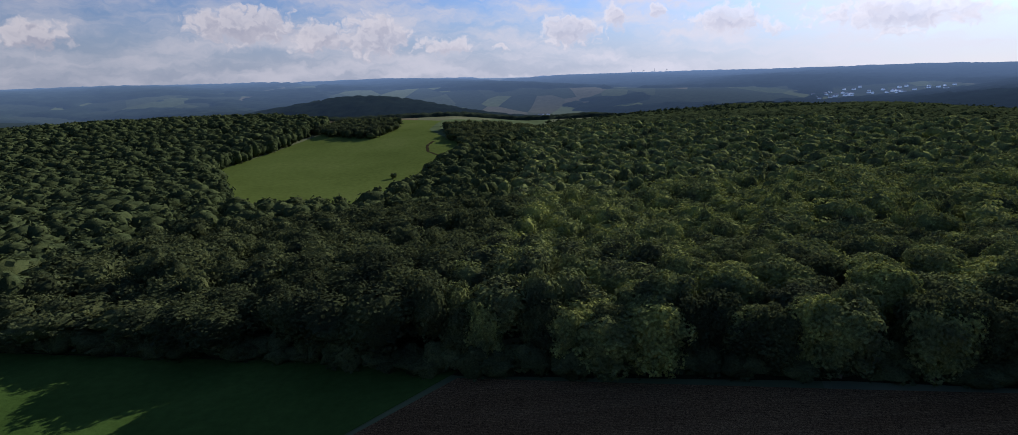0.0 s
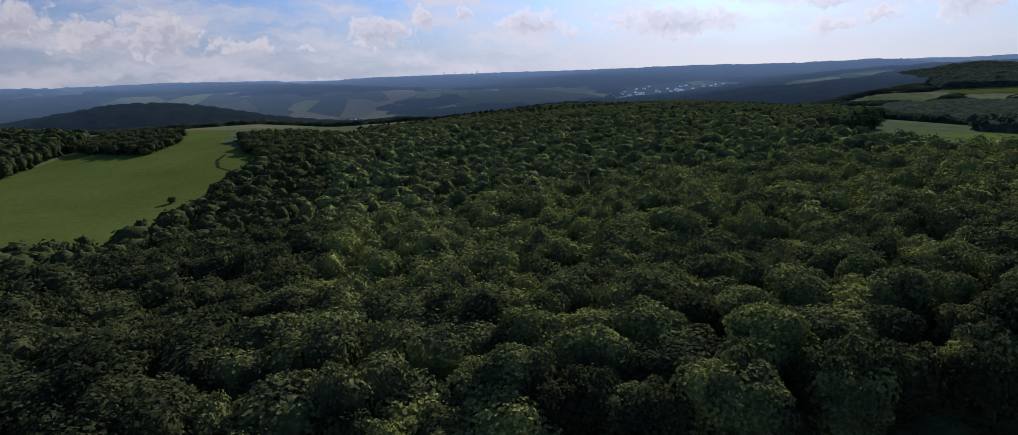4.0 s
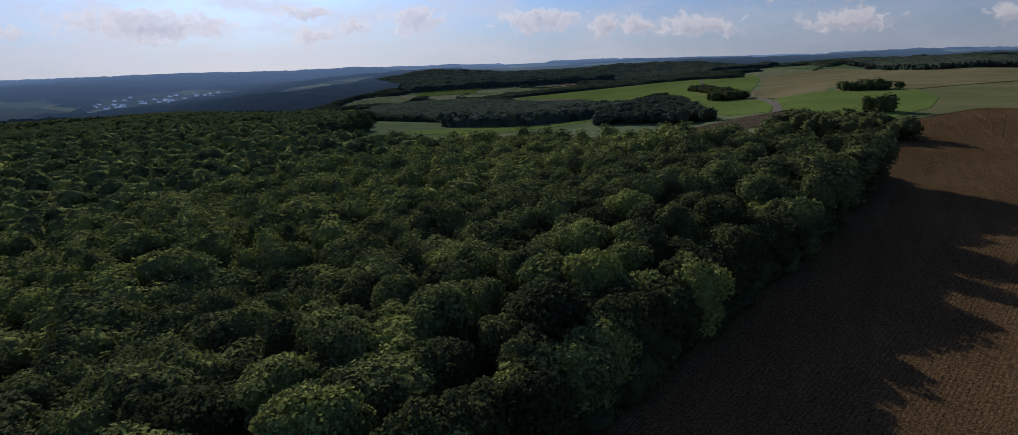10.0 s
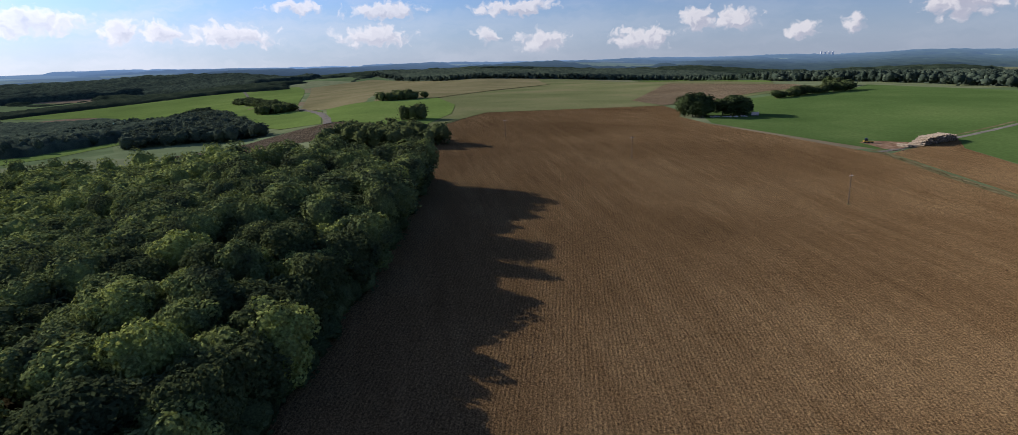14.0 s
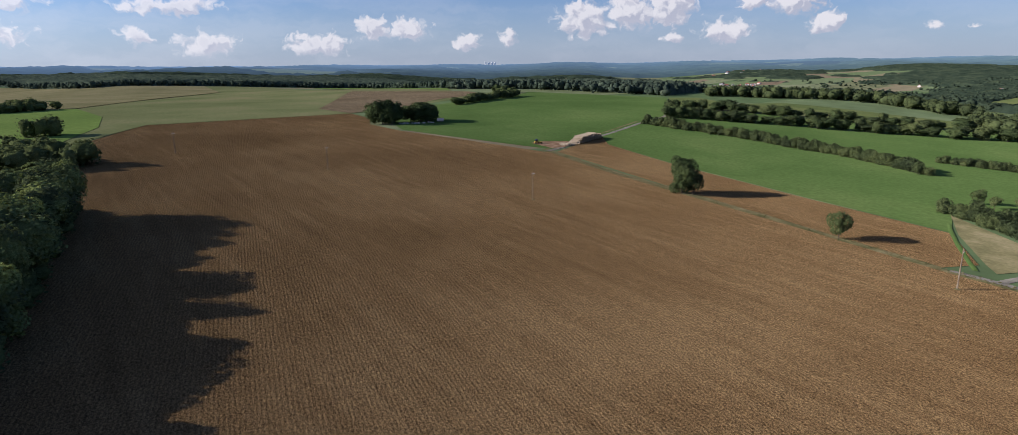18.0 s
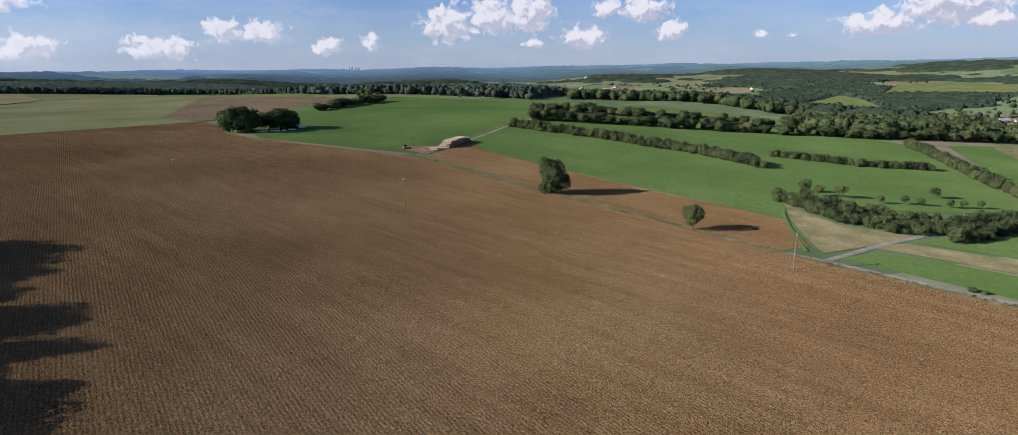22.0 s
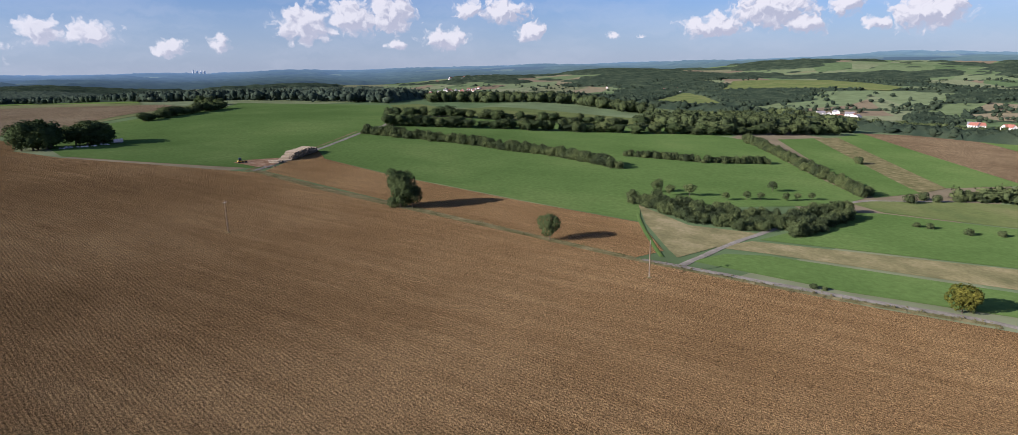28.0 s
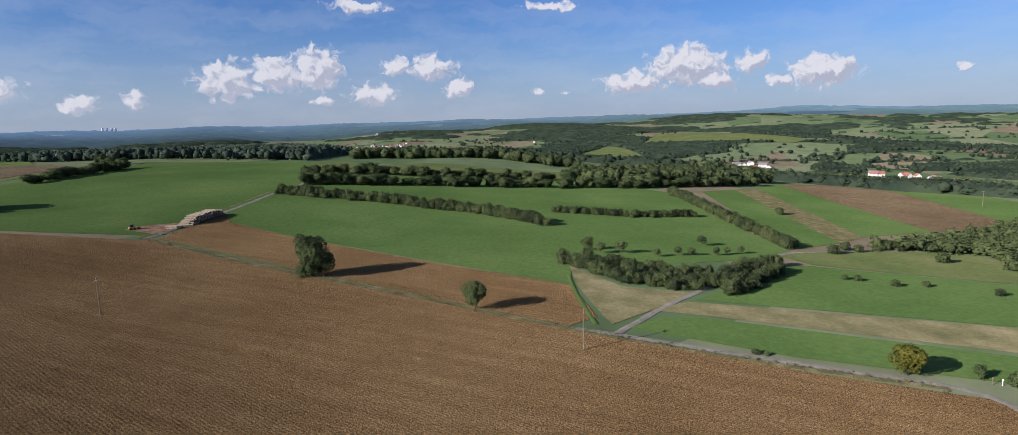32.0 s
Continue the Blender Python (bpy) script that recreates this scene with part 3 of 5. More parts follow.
parcel("field", [(318, -292), (352, -345), (282, -386), (189, -442), (130, -470), (120, -432), (214, -382), (268, -344)], CROP, "narrow green field between two tree belts", 14)
parcel("field", [(430, -475), (360, -430), (341, -470), (212, -500), (190, -452), (282, -396), (358, -352), (448, -452)], PASTURE, "pale pasture beyond the tree belts", 16, 0.2)
parcel("field", [(91, -445), (35, -268), (15, -300), (69, -481)], CROP, "green strip field beside the hedge", 12)
parcel("field", [(69, -481), (53, -507), (2, -325), (15, -300)], VERGE, "strip of dry yellowed grass between crops", 12)
parcel("field", [(53, -507), (36, -562), (-36, -359), (2, -325)], CROP, "green strip field on the slope", 12)
parcel("field", [(36, -562), (-40, -632), (-85, -406), (-36, -359)], SOIL_GREY, "bare brown field on the slope", 14, 0.16)
parcel("field", [(-40, -632), (-95, -644), (-130, -470), (-96, -433), (-85, -406)], CROP, "green field beside the bare field", 16, 0.2)
parcel("field", [(72, -155), (-13, -171), (-60, -178), (-60, -150), (-6, -148), (67, -144), (81, -142)], DRY, "strip of tall dry grass")
parcel("field", [(84, -125), (77, -137), (66, -142), (-3, -145), (-60, -148), (-60, -130), (0, -126), (45, -122)], CROP, "bright green strip beside the gravel lane")
parcel("field", [(63, -172), (70, -158), (-12, -172), (-60, -180), (-70, -240), (-33, -235), (33, -230), (46, -222)], CROP, "bright green field behind the dry grass")
parcel("field", [(44, -243), (34, -262), (4, -285), (-34, -302), (-75, -260), (-70, -242), (-33, -237), (33, -232)], PASTURE, "olive pasture with scattered bushes")
parcel("field", [(106, -157), (92, -132), (88, -126), (73, -158), (70, -166), (93, -163), (116, -182)], DRY, "triangle of dry grass beside the lane")
parcel("field", [(434, 45), (532, -3), (530, -150), (545, -190), (600, -330), (699, -355), (800, -420), (1420, -355), (1470, -49), (1205, -219), (822, 4), (788, 16), (731, 138), (517, 112)], PALE, "pale green young crop on the plateau", 25, 0.25)
parcel("field", [(531, -150), (545, -192), (590, -262), (650, -372), (720, -396), (868, -303), (700, -205), (600, -150)], SOIL_FAR, "bare brown field behind the farm copse", 20, 0.45)
parcel("field", [(780, -405), (900, -385), (1100, -420), (1380, -440), (1380, -560), (1100, -530), (840, -440)], LUSH_BACKLIT, "bright green field before the plateau wood", 30, 0.6)
parcel("field", [(824, 183), (735, 142), (790, 18), (824, 6), (1208, -212), (1440, -240), (1480, -150), (1913, 139), (1748, 290)], STUBBLE, "wide tan stubble field on the plateau", 35, 0.4)
parcel("field", [(517, 122), (731, 146), (824, 190), (1700, 300), (1800, 330), (1700, 560), (1482, 880), (1400, 660), (900, 310), (690, 215), (553, 158)], LUSH_BACKLIT, "green fields along the winding road", 35, 0.35)
parcel("field", [(437, 52), (517, 116), (731, 142), (788, 20), (640, 12), (534, 24)], LUSH_BACKLIT, "green field behind the corner grove", 16, 0.45)
parcel("field", [(440, 205), (470, 165), (500, 140), (532, 60), (433, 48), (405, 110), (415, 170)], SOIL_FAR, "bare brown field behind the wood", 14, 0.2)
parcel("field", [(450, 420), (440, 330), (480, 285), (560, 262), (590, 290), (500, 380)], LUSH_BACKLIT, "green field in the dip behind the wood", 14, 0.2)
parcel("field", [(-263, 528), (-185, 400), (-172, 348), (-88, 336), (-68, 400), (-66, 475), (-42, 579), (-13, 613), (-18, 672), (-65, 693), (-95, 764), (-94, 905), (-182, 976), (-206, 826), (-238, 631)], MEADOW, "bright green meadow enclosed by woods", 14, 0.2)
parcel("field", [(-30, 930), (30, 968), (40, 900), (0, 885)], MEADOW, "small green field behind the copse", 14, 0.2)
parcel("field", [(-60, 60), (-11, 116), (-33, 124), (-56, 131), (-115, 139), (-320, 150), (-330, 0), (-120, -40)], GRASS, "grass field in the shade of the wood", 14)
parcel("field", [(377, -1895), (391, -2224), (103, -2400), (-72, -1803), (-40, -1710)], PASTURE, "pale green field high on the far slope", 45, 1.2)
parcel("field", [(508, -1440), (483, -1900), (400, -1760), (300, -1500)], PASTURE, "pale pasture on the far slope", 45, 1.2)
parcel("field", [(1358, 1491), (1485, 1469), (1466, 1245), (1380, 1300)], MEADOW, "bright green field across the valley", 40, 1.0)
parcel("field", [(1819, 1449), (1966, 1271), (1842, 1228), (1716, 1390)], MEADOW, "green field before the far wood", 40, 1.0)

# ---- lanes ----
ribbon("road", [(86, -118), (77, -149), (66, -178), (49.5, -235), (40, -255), (24, -269), (0, -289), (-40, -320)], 2.0, TRACK, "pale narrow farm road past the thicket")
ribbon("road", [(96, -118.6), (86, -119), (62, -118.3), (35, -118.2), (16, -119.5), (8, -117.5), (4, -110), (0, -95)], 2.3, TRACK, "pale gravel lane along the field", 0.22)
ribbon("verge", [(281, -145.5), (232, -135.6), (190, -129.8), (152, -126.4), (124, -121.6), (98, -118.4)], 5.2, VERGE, "rough olive grass under the farm track", 0.15, category="verge")
ribbon("verge", [(278, -144.3), (232, -134.4), (190, -128.9), (152, -125.6), (124, -121), (100, -117.5), (62, -115.6), (35, -115.8), (16, -117)], 1.7, VERGE, "rough grass verge between field and lane", 0.24, category="verge")
ribbon("verge", [(284, -147), (232, -136.4), (190, -130.4), (152, -127.2), (124, -122), (100, -119)], 1.4, DRY, "worn grassy farm track", 0.19, category="track")
ribbon("track", [(281, -145), (289, -168), (302, -207), (318, -262), (322, -285), (345, -332)], 2.6, TRACK, "pale farm track past the log pile", 0.22, category="track")
ribbon("verge", [(284, -143), (293, -168), (306, -206), (322, -260)], 2.0, VERGE, "rough grass strip beside the farm track", 0.2, category="verge")
ribbon("verge", [(92, -124), (100, -140), (107, -155), (112, -168)], 1.3, CROP, "grassy ditch beside the bare soil", 0.25, category="verge")
ribbon("road", [(503, 116), (560, 122), (682, 143), (830, 178), (970, 226), (1150, 280), (1345, 345), (1736, 454)], 6.0, TRACK, "pale country road winding over the plateau", 0.6, 12.0)
ribbon("track", [(-79, 618), (-84, 650), (-80, 680)], 3.0, LITTER, "dark worn path over the meadow", 0.35, category="track")
ribbon("track", [(-79, 618), (-60, 590), (-25, 580)], 3.0, LITTER, "dark worn path over the meadow", 0.35, category="track")
ribbon("track", [(790, 18), (1000, -90), (1205, -215)], 5.0, VERGE, "grass strip between the plateau fields", 0.7, 12.0, "track")


# ---- trees ----
RNG = np.random.default_rng(5)


def crown_arrays(rng, leaves, radius, low, high, lumps, leaf, body=(14, 9), fill=1.0):
    """A crown: a lumpy body of foliage, with leaf clumps standing out all over it."""
    mid, half = (low + high) / 2, (high - low) / 2
    cs, rs = [(0, 0, half * 0.15)], [min(radius, half) * 0.72]
    for k in range(lumps):
        a, u = k * 2.4 + rng.uniform(-0.6, 0.6), -0.85 + 1.6 * (k + rng.uniform(0, 1)) / lumps
        q = rng.uniform(0.42, 0.8) * math.sqrt(max(0.08, 1 - u * u))
        s = rng.uniform(0.27, 0.5)
        cs.append((math.cos(a) * q * radius, math.sin(a) * q * radius, u * half * 0.74))
        s = s * (13 / max(lumps, 13)) ** 0.4
        rs.append(min(radius, half) * s if half < radius * 0.8 else radius * s)
    cs, rs = np.array(cs), np.array(rs)

    def reach(d):
        along_ = d @ cs.T
        disc = along_**2 - (cs**2).sum(1) + rs**2
        return np.where(disc > 0, along_ + np.sqrt(np.maximum(disc, 0)), 0).max(1)

    across, down = body
    ph, th = np.meshgrid(np.linspace(-1.5, 1.5, down), np.linspace(0, 6.2832, across + 1)[:-1], indexing="ij")
    unit = np.stack([np.cos(ph) * np.cos(th), np.cos(ph) * np.sin(th), np.sin(ph)], -1).reshape(-1, 3)
    unit = unit * np.array([radius, radius, half]) / max(radius, half)
    unit /= np.linalg.norm(unit, axis=1)[:, None]
    v = unit * (reach(unit) * rng.uniform(0.88, 1.0, len(unit)) * fill)[:, None]
    i, j = np.meshgrid(np.arange(down - 1), np.arange(across), indexing="ij")
    f = np.stack([i * across + j, i * across + (j + 1) % across, (i + 1) * across + (j + 1) % across, (i + 1) * across + j], -1).reshape(-1, 4)
    if leaves:
        k = rng.choice(len(cs), leaves * 5, p=rs**2 / (rs**2).sum())
        d = rng.normal(size=(leaves * 5, 3))
        d[:, 2] = d[:, 2] + 0.3
        d /= np.linalg.norm(d, axis=1)[:, None]
        p = cs[k] + d * (rs[k] * (0.93 + 0.27 * rng.uniform(0, 1, len(k)) ** 1.8))[:, None]
        gap = (np.linalg.norm(p[:, None] - cs[None], axis=2) - 0.93 * rs[None]).min(1)
        p, d = p[gap > -0.01][:leaves], d[gap > -0.01][:leaves]
        no = d + rng.normal(size=d.shape) * 0.4 + np.array([0, 0, 0.15])
        no /= np.linalg.norm(no, axis=1)[:, None]
        t = np.cross(no, rng.normal(size=no.shape))
        t /= np.linalg.norm(t, axis=1)[:, None]
        b = np.cross(no, t)
        s = leaf * rng.uniform(0.6, 1.3, (len(p), 1))
        q = np.stack([p + s * t, p + s * 0.8 * b - no * s * 0.25, p - s * t, p - s * 0.8 * b - no * s * 0.25], 1).reshape(-1, 3)
        f = np.r_[f, np.arange(len(q)).reshape(-1, 4) + len(v)]
        v = np.r_[v, q]
    return v + np.array([0, 0, mid]), f


def trunk_mesh(name, height, radius, rng):
    bm = bmesh.new()
    lean = rng.normal(size=2) * 0.25
    rings = []
    for k in range(6):
        u = k / 5
        r = radius * (1.35 - 0.35 * min(1, u * 5)) * (1 - 0.65 * u)
        rings.append([bm.verts.new((lean[0] * u + r * math.cos(a * 0.785), lean[1] * u + r * math.sin(a * 0.785), u * height - 0.3)) for a in range(8)])
    for lo, hi in zip(rings, rings[1:]):
        for a in range(8):
            bm.faces.new((lo[a], lo[(a + 1) % 8], hi[(a + 1) % 8], hi[a]))
    for k in range(5):
        a, z = k * 1.3 + rng.uniform(0, 1), height * rng.uniform(0.45, 0.8)
        d = Vector((math.cos(a), math.sin(a), 0.8))
        o = Vector((lean[0] * z / height, lean[1] * z / height, z))
        n1, n2 = d.orthogonal().normalized(), d.cross(d.orthogonal()).normalized()
        ends = [[bm.verts.new(o + d * s + (n1 * math.cos(q * 1.571) + n2 * math.sin(q * 1.571)) * w) for q in range(4)] for s, w in ((0, radius * 0.4), (height * 0.22, radius * 0.12))]
        for q in range(4):
            bm.faces.new((ends[0][q], ends[0][(q + 1) % 4], ends[1][(q + 1) % 4], ends[1][q]))
    me = bpy.data.meshes.new(name)
    bm.to_mesh(me)
    bm.free()
    me.materials.append(BARK)
    return me


def leaf_mesh(name, mat, *args, **kw):
    return mesh_of(name, *crown_arrays(*args, **kw), mat, True)


# crowns of about 17 m high trees, finer where they stand near the path
WOOD_CROWNS = [leaf_mesh("crown", LEAF, RNG, 2600, 6.5, 5.5, 17.0, 26, 0.36, (20, 13), 0.89) for _ in range(5)] + [leaf_mesh("crown", LEAF_DARK, RNG, 2400, 6.0, 5.0, 16.5, 24, 0.36, (20, 13), 0.89) for _ in range(2)]
EDGE_CROWNS = [leaf_mesh("crown", m, RNG, 2800, 6.2, -1.0, 16.5, 32, 0.36, (20, 15), 0.89) for m in (LEAF, LEAF, LEAF_DARK, LEAF_DARK)]
BELT_CROWNS = [leaf_mesh("crown", m, RNG, 620, 5.0, -1.5, 16.5, 18, 0.44, (12, 9), 0.92) for m in (LEAF_DARK, LEAF_DEEP, LEAF_DEEP, LEAF_DARK, LEAF_DEEP)]
COPSE_CROWNS = [leaf_mesh("crown", LEAF_DEEP, RNG, 900, 5.0, -1.5, 16.5, 16, 0.42, (14, 10), 0.94) for _ in range(3)]
LONE_CROWN = leaf_mesh("crown", LEAF_DEEP, RNG, 4600, 5.4, -2.2, 17.0, 20, 0.28, (24, 18), 0.78)
SMALL_CROWN = leaf_mesh("crown", LEAF_DEEP, RNG, 1900, 6.8, 3.0, 17.5, 12, 0.5, (18, 12), 0.45)
ORCHARD_CROWNS = [leaf_mesh("crown", LEAF_DARK, RNG, 520, 6.6, 3.2, 17.0, 9, 0.75, (10, 7), 0.5) for _ in range(4)]
YELLOW_CROWN = leaf_mesh("crown", LEAF_YELLOW, RNG, 1800, 8.0, 2.0, 17.0, 22, 0.55, (18, 12), 0.7)
TRUNKS = [trunk_mesh("trunk", 12.0, 0.28, RNG) for _ in range(3)]
SHRUBS = [leaf_mesh("shrub", m, RNG, 560, 2.5, -0.6, 4.6, 16, 0.25, (12, 8), 0.74) for m in (LEAF_DARK,) * 4]


def tree(name, crown, x, y, height, spread, label, group="", full=17.0):
    root = new(name)
    root.matrix_basis = Matrix.LocRotScale((x, y, gz(x, y)), Euler((0, 0, RNG.uniform(0, 6.28))), (spread, spread, height / full))
    child("trunk", TRUNKS[RNG.integers(3)], root)
    child("crown", crown, root)
    return tagged(root, label, "tree", group)


def shrub(x, y, height, spread, label, group=""):
    ob = new("bush", SHRUBS[RNG.integers(4)])
    ob.matrix_basis = Matrix.LocRotScale((x, y, gz(x, y) - 0.2), Euler((0, 0, RNG.uniform(0, 6.28))), (spread / 5, spread / 5, height / 4.6))
    return tagged(ob, label, "bush", group)


def along(line, gap, rng, wobble):
    out = []
    for (x0, y0), (x1, y1) in zip(line, line[1:]):
        n = max(1, int(math.hypot(x1 - x0, y1 - y0) / gap))
        for k in range(n):
            u = (k + rng.uniform(0.2, 0.8)) / n
            out.append((x0 + (x1 - x0) * u + rng.normal() * wobble, y0 + (y1 - y0) * u + rng.normal() * wobble))
    return out


def hedge(line, gap, height, spread, label, wobble=0.8, rng=RNG):
    """A hedgerow of shrubs grown together."""
    root = new("hedgerow")
    x0, y0 = line[0]
    root.location = (x0, y0, gz(x0, y0))
    for x, y in along(line, gap * 0.72, rng, wobble):
        s, h = spread / 5 * rng.uniform(0.45, 0.98), height / 4.6 * rng.uniform(0.55, 1.25)
        child("shrub", SHRUBS[rng.integers(4)], root, Matrix.LocRotScale((x - x0, y - y0, gz(x, y) - gz(x0, y0) - 0.2), Euler((0, 0, rng.uniform(0, 6.28))), (s, s, h)))
    return tagged(root, label, "hedge")


def belt(line, gap, height, spread, label, group, wobble=1.2, rng=RNG, crowns=None):
    for x, y in along(line, gap, rng, wobble):
        k = BELT_CROWNS if crowns is None else crowns
        tree("tree", k[rng.integers(len(k))], x, y, height * rng.uniform(0.65, 1.2), spread / 10 * rng.uniform(0.65, 1.25), label, group)


def spread_points(poly, gap, rng, jitter=0.38):
    xs, ys = [p[0] for p in poly], [p[1] for p in poly]
    gx, gy = np.meshgrid(np.arange(min(xs), max(xs), gap), np.arange(min(ys), max(ys), gap * 0.87))
    gx = gx + (np.arange(gx.shape[0]) % 2)[:, None] * gap / 2
    gx, gy = gx + rng.uniform(-jitter, jitter, gx.shape) * gap, gy + rng.uniform(-jitter, jitter, gx.shape) * gap
    keep = inside(gx, gy, poly)
    return np.c_[gx[keep], gy[keep]]


def thicket(name, pts, low, high, spread, kinds, mat, label, category="trees", kind="stuff", trim=None):
    """Many crowns joined into one mesh, for what nobody could count."""
    vs, fs, n = [], [], 0
    rng = np.random.default_rng(len(pts))
    heights, spreads = rng.uniform(low, high, len(pts)), spread * rng.uniform(0.62, 1.4, len(pts))
    if trim is not None:
        heights = heights * trim(pts[:, 0], pts[:, 1])
    pick, turn = rng.integers(0, len(kinds), len(pts)), rng.uniform(0, 6.283, len(pts))
    z = ground(pts[:, 0], pts[:, 1])
    for k, (v, f) in enumerate(kinds):
        at = np.flatnonzero(pick == k)
        if not len(at):
            continue
        c, s, w = np.cos(turn[at])[:, None], np.sin(turn[at])[:, None], spreads[at][:, None]
        x = (v[:, 0] * c - v[:, 1] * s) * w + pts[at, 0][:, None]
        y = (v[:, 0] * s + v[:, 1] * c) * w + pts[at, 1][:, None]
        q = v[:, 2] * (heights[at] / 17.0)[:, None] + z[at][:, None]
        vs.append(np.stack([x, y, q], -1).reshape(-1, 3))
        fs.append((f[None] + (np.arange(len(at)) * len(v))[:, None, None]).reshape(-1, 4) + n)
        n += len(at) * len(v)
    return tagged(new(name, mesh_of(name, np.concatenate(vs), np.concatenate(fs), mat, True)), label, category, kind=kind)


MID = [crown_arrays(RNG, 420, 6.6, 5.0, 17.0, 12, 0.52, (10, 7), 0.86) for _ in range(6)]
FAR = [crown_arrays(RNG, 40, 6.8, 5.0, 17.0, 9, 1.0, (9, 6), 0.95) for _ in range(6)]
CLUMP = [crown_arrays(RNG, 11, 8.0, -1.0, 16.0, 8, 1.8, (6, 4), 0.95) for _ in range(5)]
TUFT = [crown_arrays(RNG, 22, 8.0, -4.0, 16.0, 5, 2.6, (5, 3), 0.4) for _ in range(4)]
SKIRT = [crown_arrays(RNG, 90, 6.8, -2.0, 17.0, 13, 1.0, (9, 7), 0.9) for _ in range(5)]
BUSH = [crown_arrays(RNG, 55, 7.5, -2.0, 16.0, 10, 1.4, (7, 5), 0.78) for _ in range(5)]

WOOD = [(-126, 137), (-56, 128), (-33, 122), (-11, 114), (60, 101), (119, 86), (158, 77), (188, 70), (245, 58), (272, 53), (276, 92), (292, 116), (318, 140), (336, 190), (334, 250), (336, 310), (355, 400), (375, 480), (352, 545), (320, 600), (255, 635), (190, 680), (90, 735), (20, 720), (-8, 625), (-38, 585), (-62, 478), (-66, 400), (-88, 332), (-174, 345)]
WOOD_WEST = [(-520, 150), (-126, 137), (-174, 345), (-190, 405), (-266, 533), (-245, 650), (-230, 800), (-330, 900), (-800, 800)]
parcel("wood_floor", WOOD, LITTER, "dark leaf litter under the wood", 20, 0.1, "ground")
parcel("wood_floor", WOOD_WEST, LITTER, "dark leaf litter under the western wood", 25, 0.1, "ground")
rng = np.random.default_rng(11)
pts = spread_points(WOOD, 9.4, rng)
order = np.hypot(pts[:, 0] - 90, (pts[:, 1] - 75) * 1.5).argsort()
pts = pts[order]
for x, y in pts[:100]:
    edge = not inside(np.array([x - 3]), np.array([y - 10.0]), WOOD)[0]
    kinds = EDGE_CROWNS if edge else WOOD_CROWNS
    tree("tree", kinds[rng.integers(len(kinds))], x, y, rng.uniform(14.0, 18.5), rng.uniform(0.8, 1.25), "leafy green broadleaf tree of the dense wood", "trees of the wood")
for x, y in along([(-14, 118), (60, 105), (119, 91), (188, 75), (268, 60)], 7.0, rng, 0.8):
    tree("tree", EDGE_CROWNS[rng.integers(4)], x, y, rng.uniform(14.5, 18.0), rng.uniform(0.7, 0.95), "leafy tree at the wood's edge, green down to the ground", "trees of the wood's edge")
FINE = [crown_arrays(RNG, 1250, 6.5, 4.0, 17.0, 22, 0.4, (12, 9), 0.9) for _ in range(6)]
LOW = [crown_arrays(RNG, 90, 8.0, -2.0, 17.0, 9, 1.0, (12, 8)) for _ in range(4)]
# crowns west of this wavy line get darker leaves
west = pts[:, 0] < -14 + 0.05 * pts[:, 1] + 8 * np.sin(pts[:, 1] / 31)
rank = np.arange(len(pts))


def low_edge(x, y):
    """The wood is lower and more open at its south-west corner, where sun reaches the grass."""
    return 1 - 0.3 * ease(-52, -66, x) * ease(165, 150, y)


for stand, mat, text in ((~west, LEAF, "dense green broadleaf wood canopy near the field"), (west, LEAF_DARK, "darker western part of the wood near the field")):
    thicket("wood", pts[stand & (rank >= 100) & (rank < 430)], 13.0, 19.5, 1.05, FINE, mat, text, trim=low_edge)
thicket("undergrowth", np.array(along([(-300, 150), (-126, 140), (-56, 130), (-11, 116), (60, 104), (119, 89), (188, 73), (274, 57), (330, 112)], 2.6, rng, 1.0)), 3.5, 7.5, 0.5, LOW, LEAF_DARK, "dark bushes along the wood's edge", "bushes")
for stand, mat, text in ((~west, LEAF, "dense green broadleaf wood canopy"), (west, LEAF_DARK, "darker western part of the wood beside the meadow")):
    thicket("wood", pts[stand & (rank >= 430) & (rank < 1200)], 12.5, 19.5, 1.05, MID, mat, text, trim=low_edge)
for stand, mat, text in ((~west, LEAF, "dense green broadleaf wood canopy stretching away"), (west, LEAF_DEEP, "dark far part of the wood beside the meadow")):
    thicket("wood", pts[stand & (rank >= 1200)], 12.5, 19.5, 1.05, FAR, mat, text)
thicket("wood", spread_points(WOOD_WEST, 11.0, rng), 14, 19, 1.25, FAR, LEAF_DEEP, "dark green wood beside the meadow")

thicket("wood_edge", np.array(along([(-128, 150), (-172, 338), (-186, 400), (-262, 530), (-240, 645), (-228, 800)], 5.0, rng, 2.0)), 11, 17, 0.75, LOW, LEAF_DEEP, "dark trees along the meadow's edge")

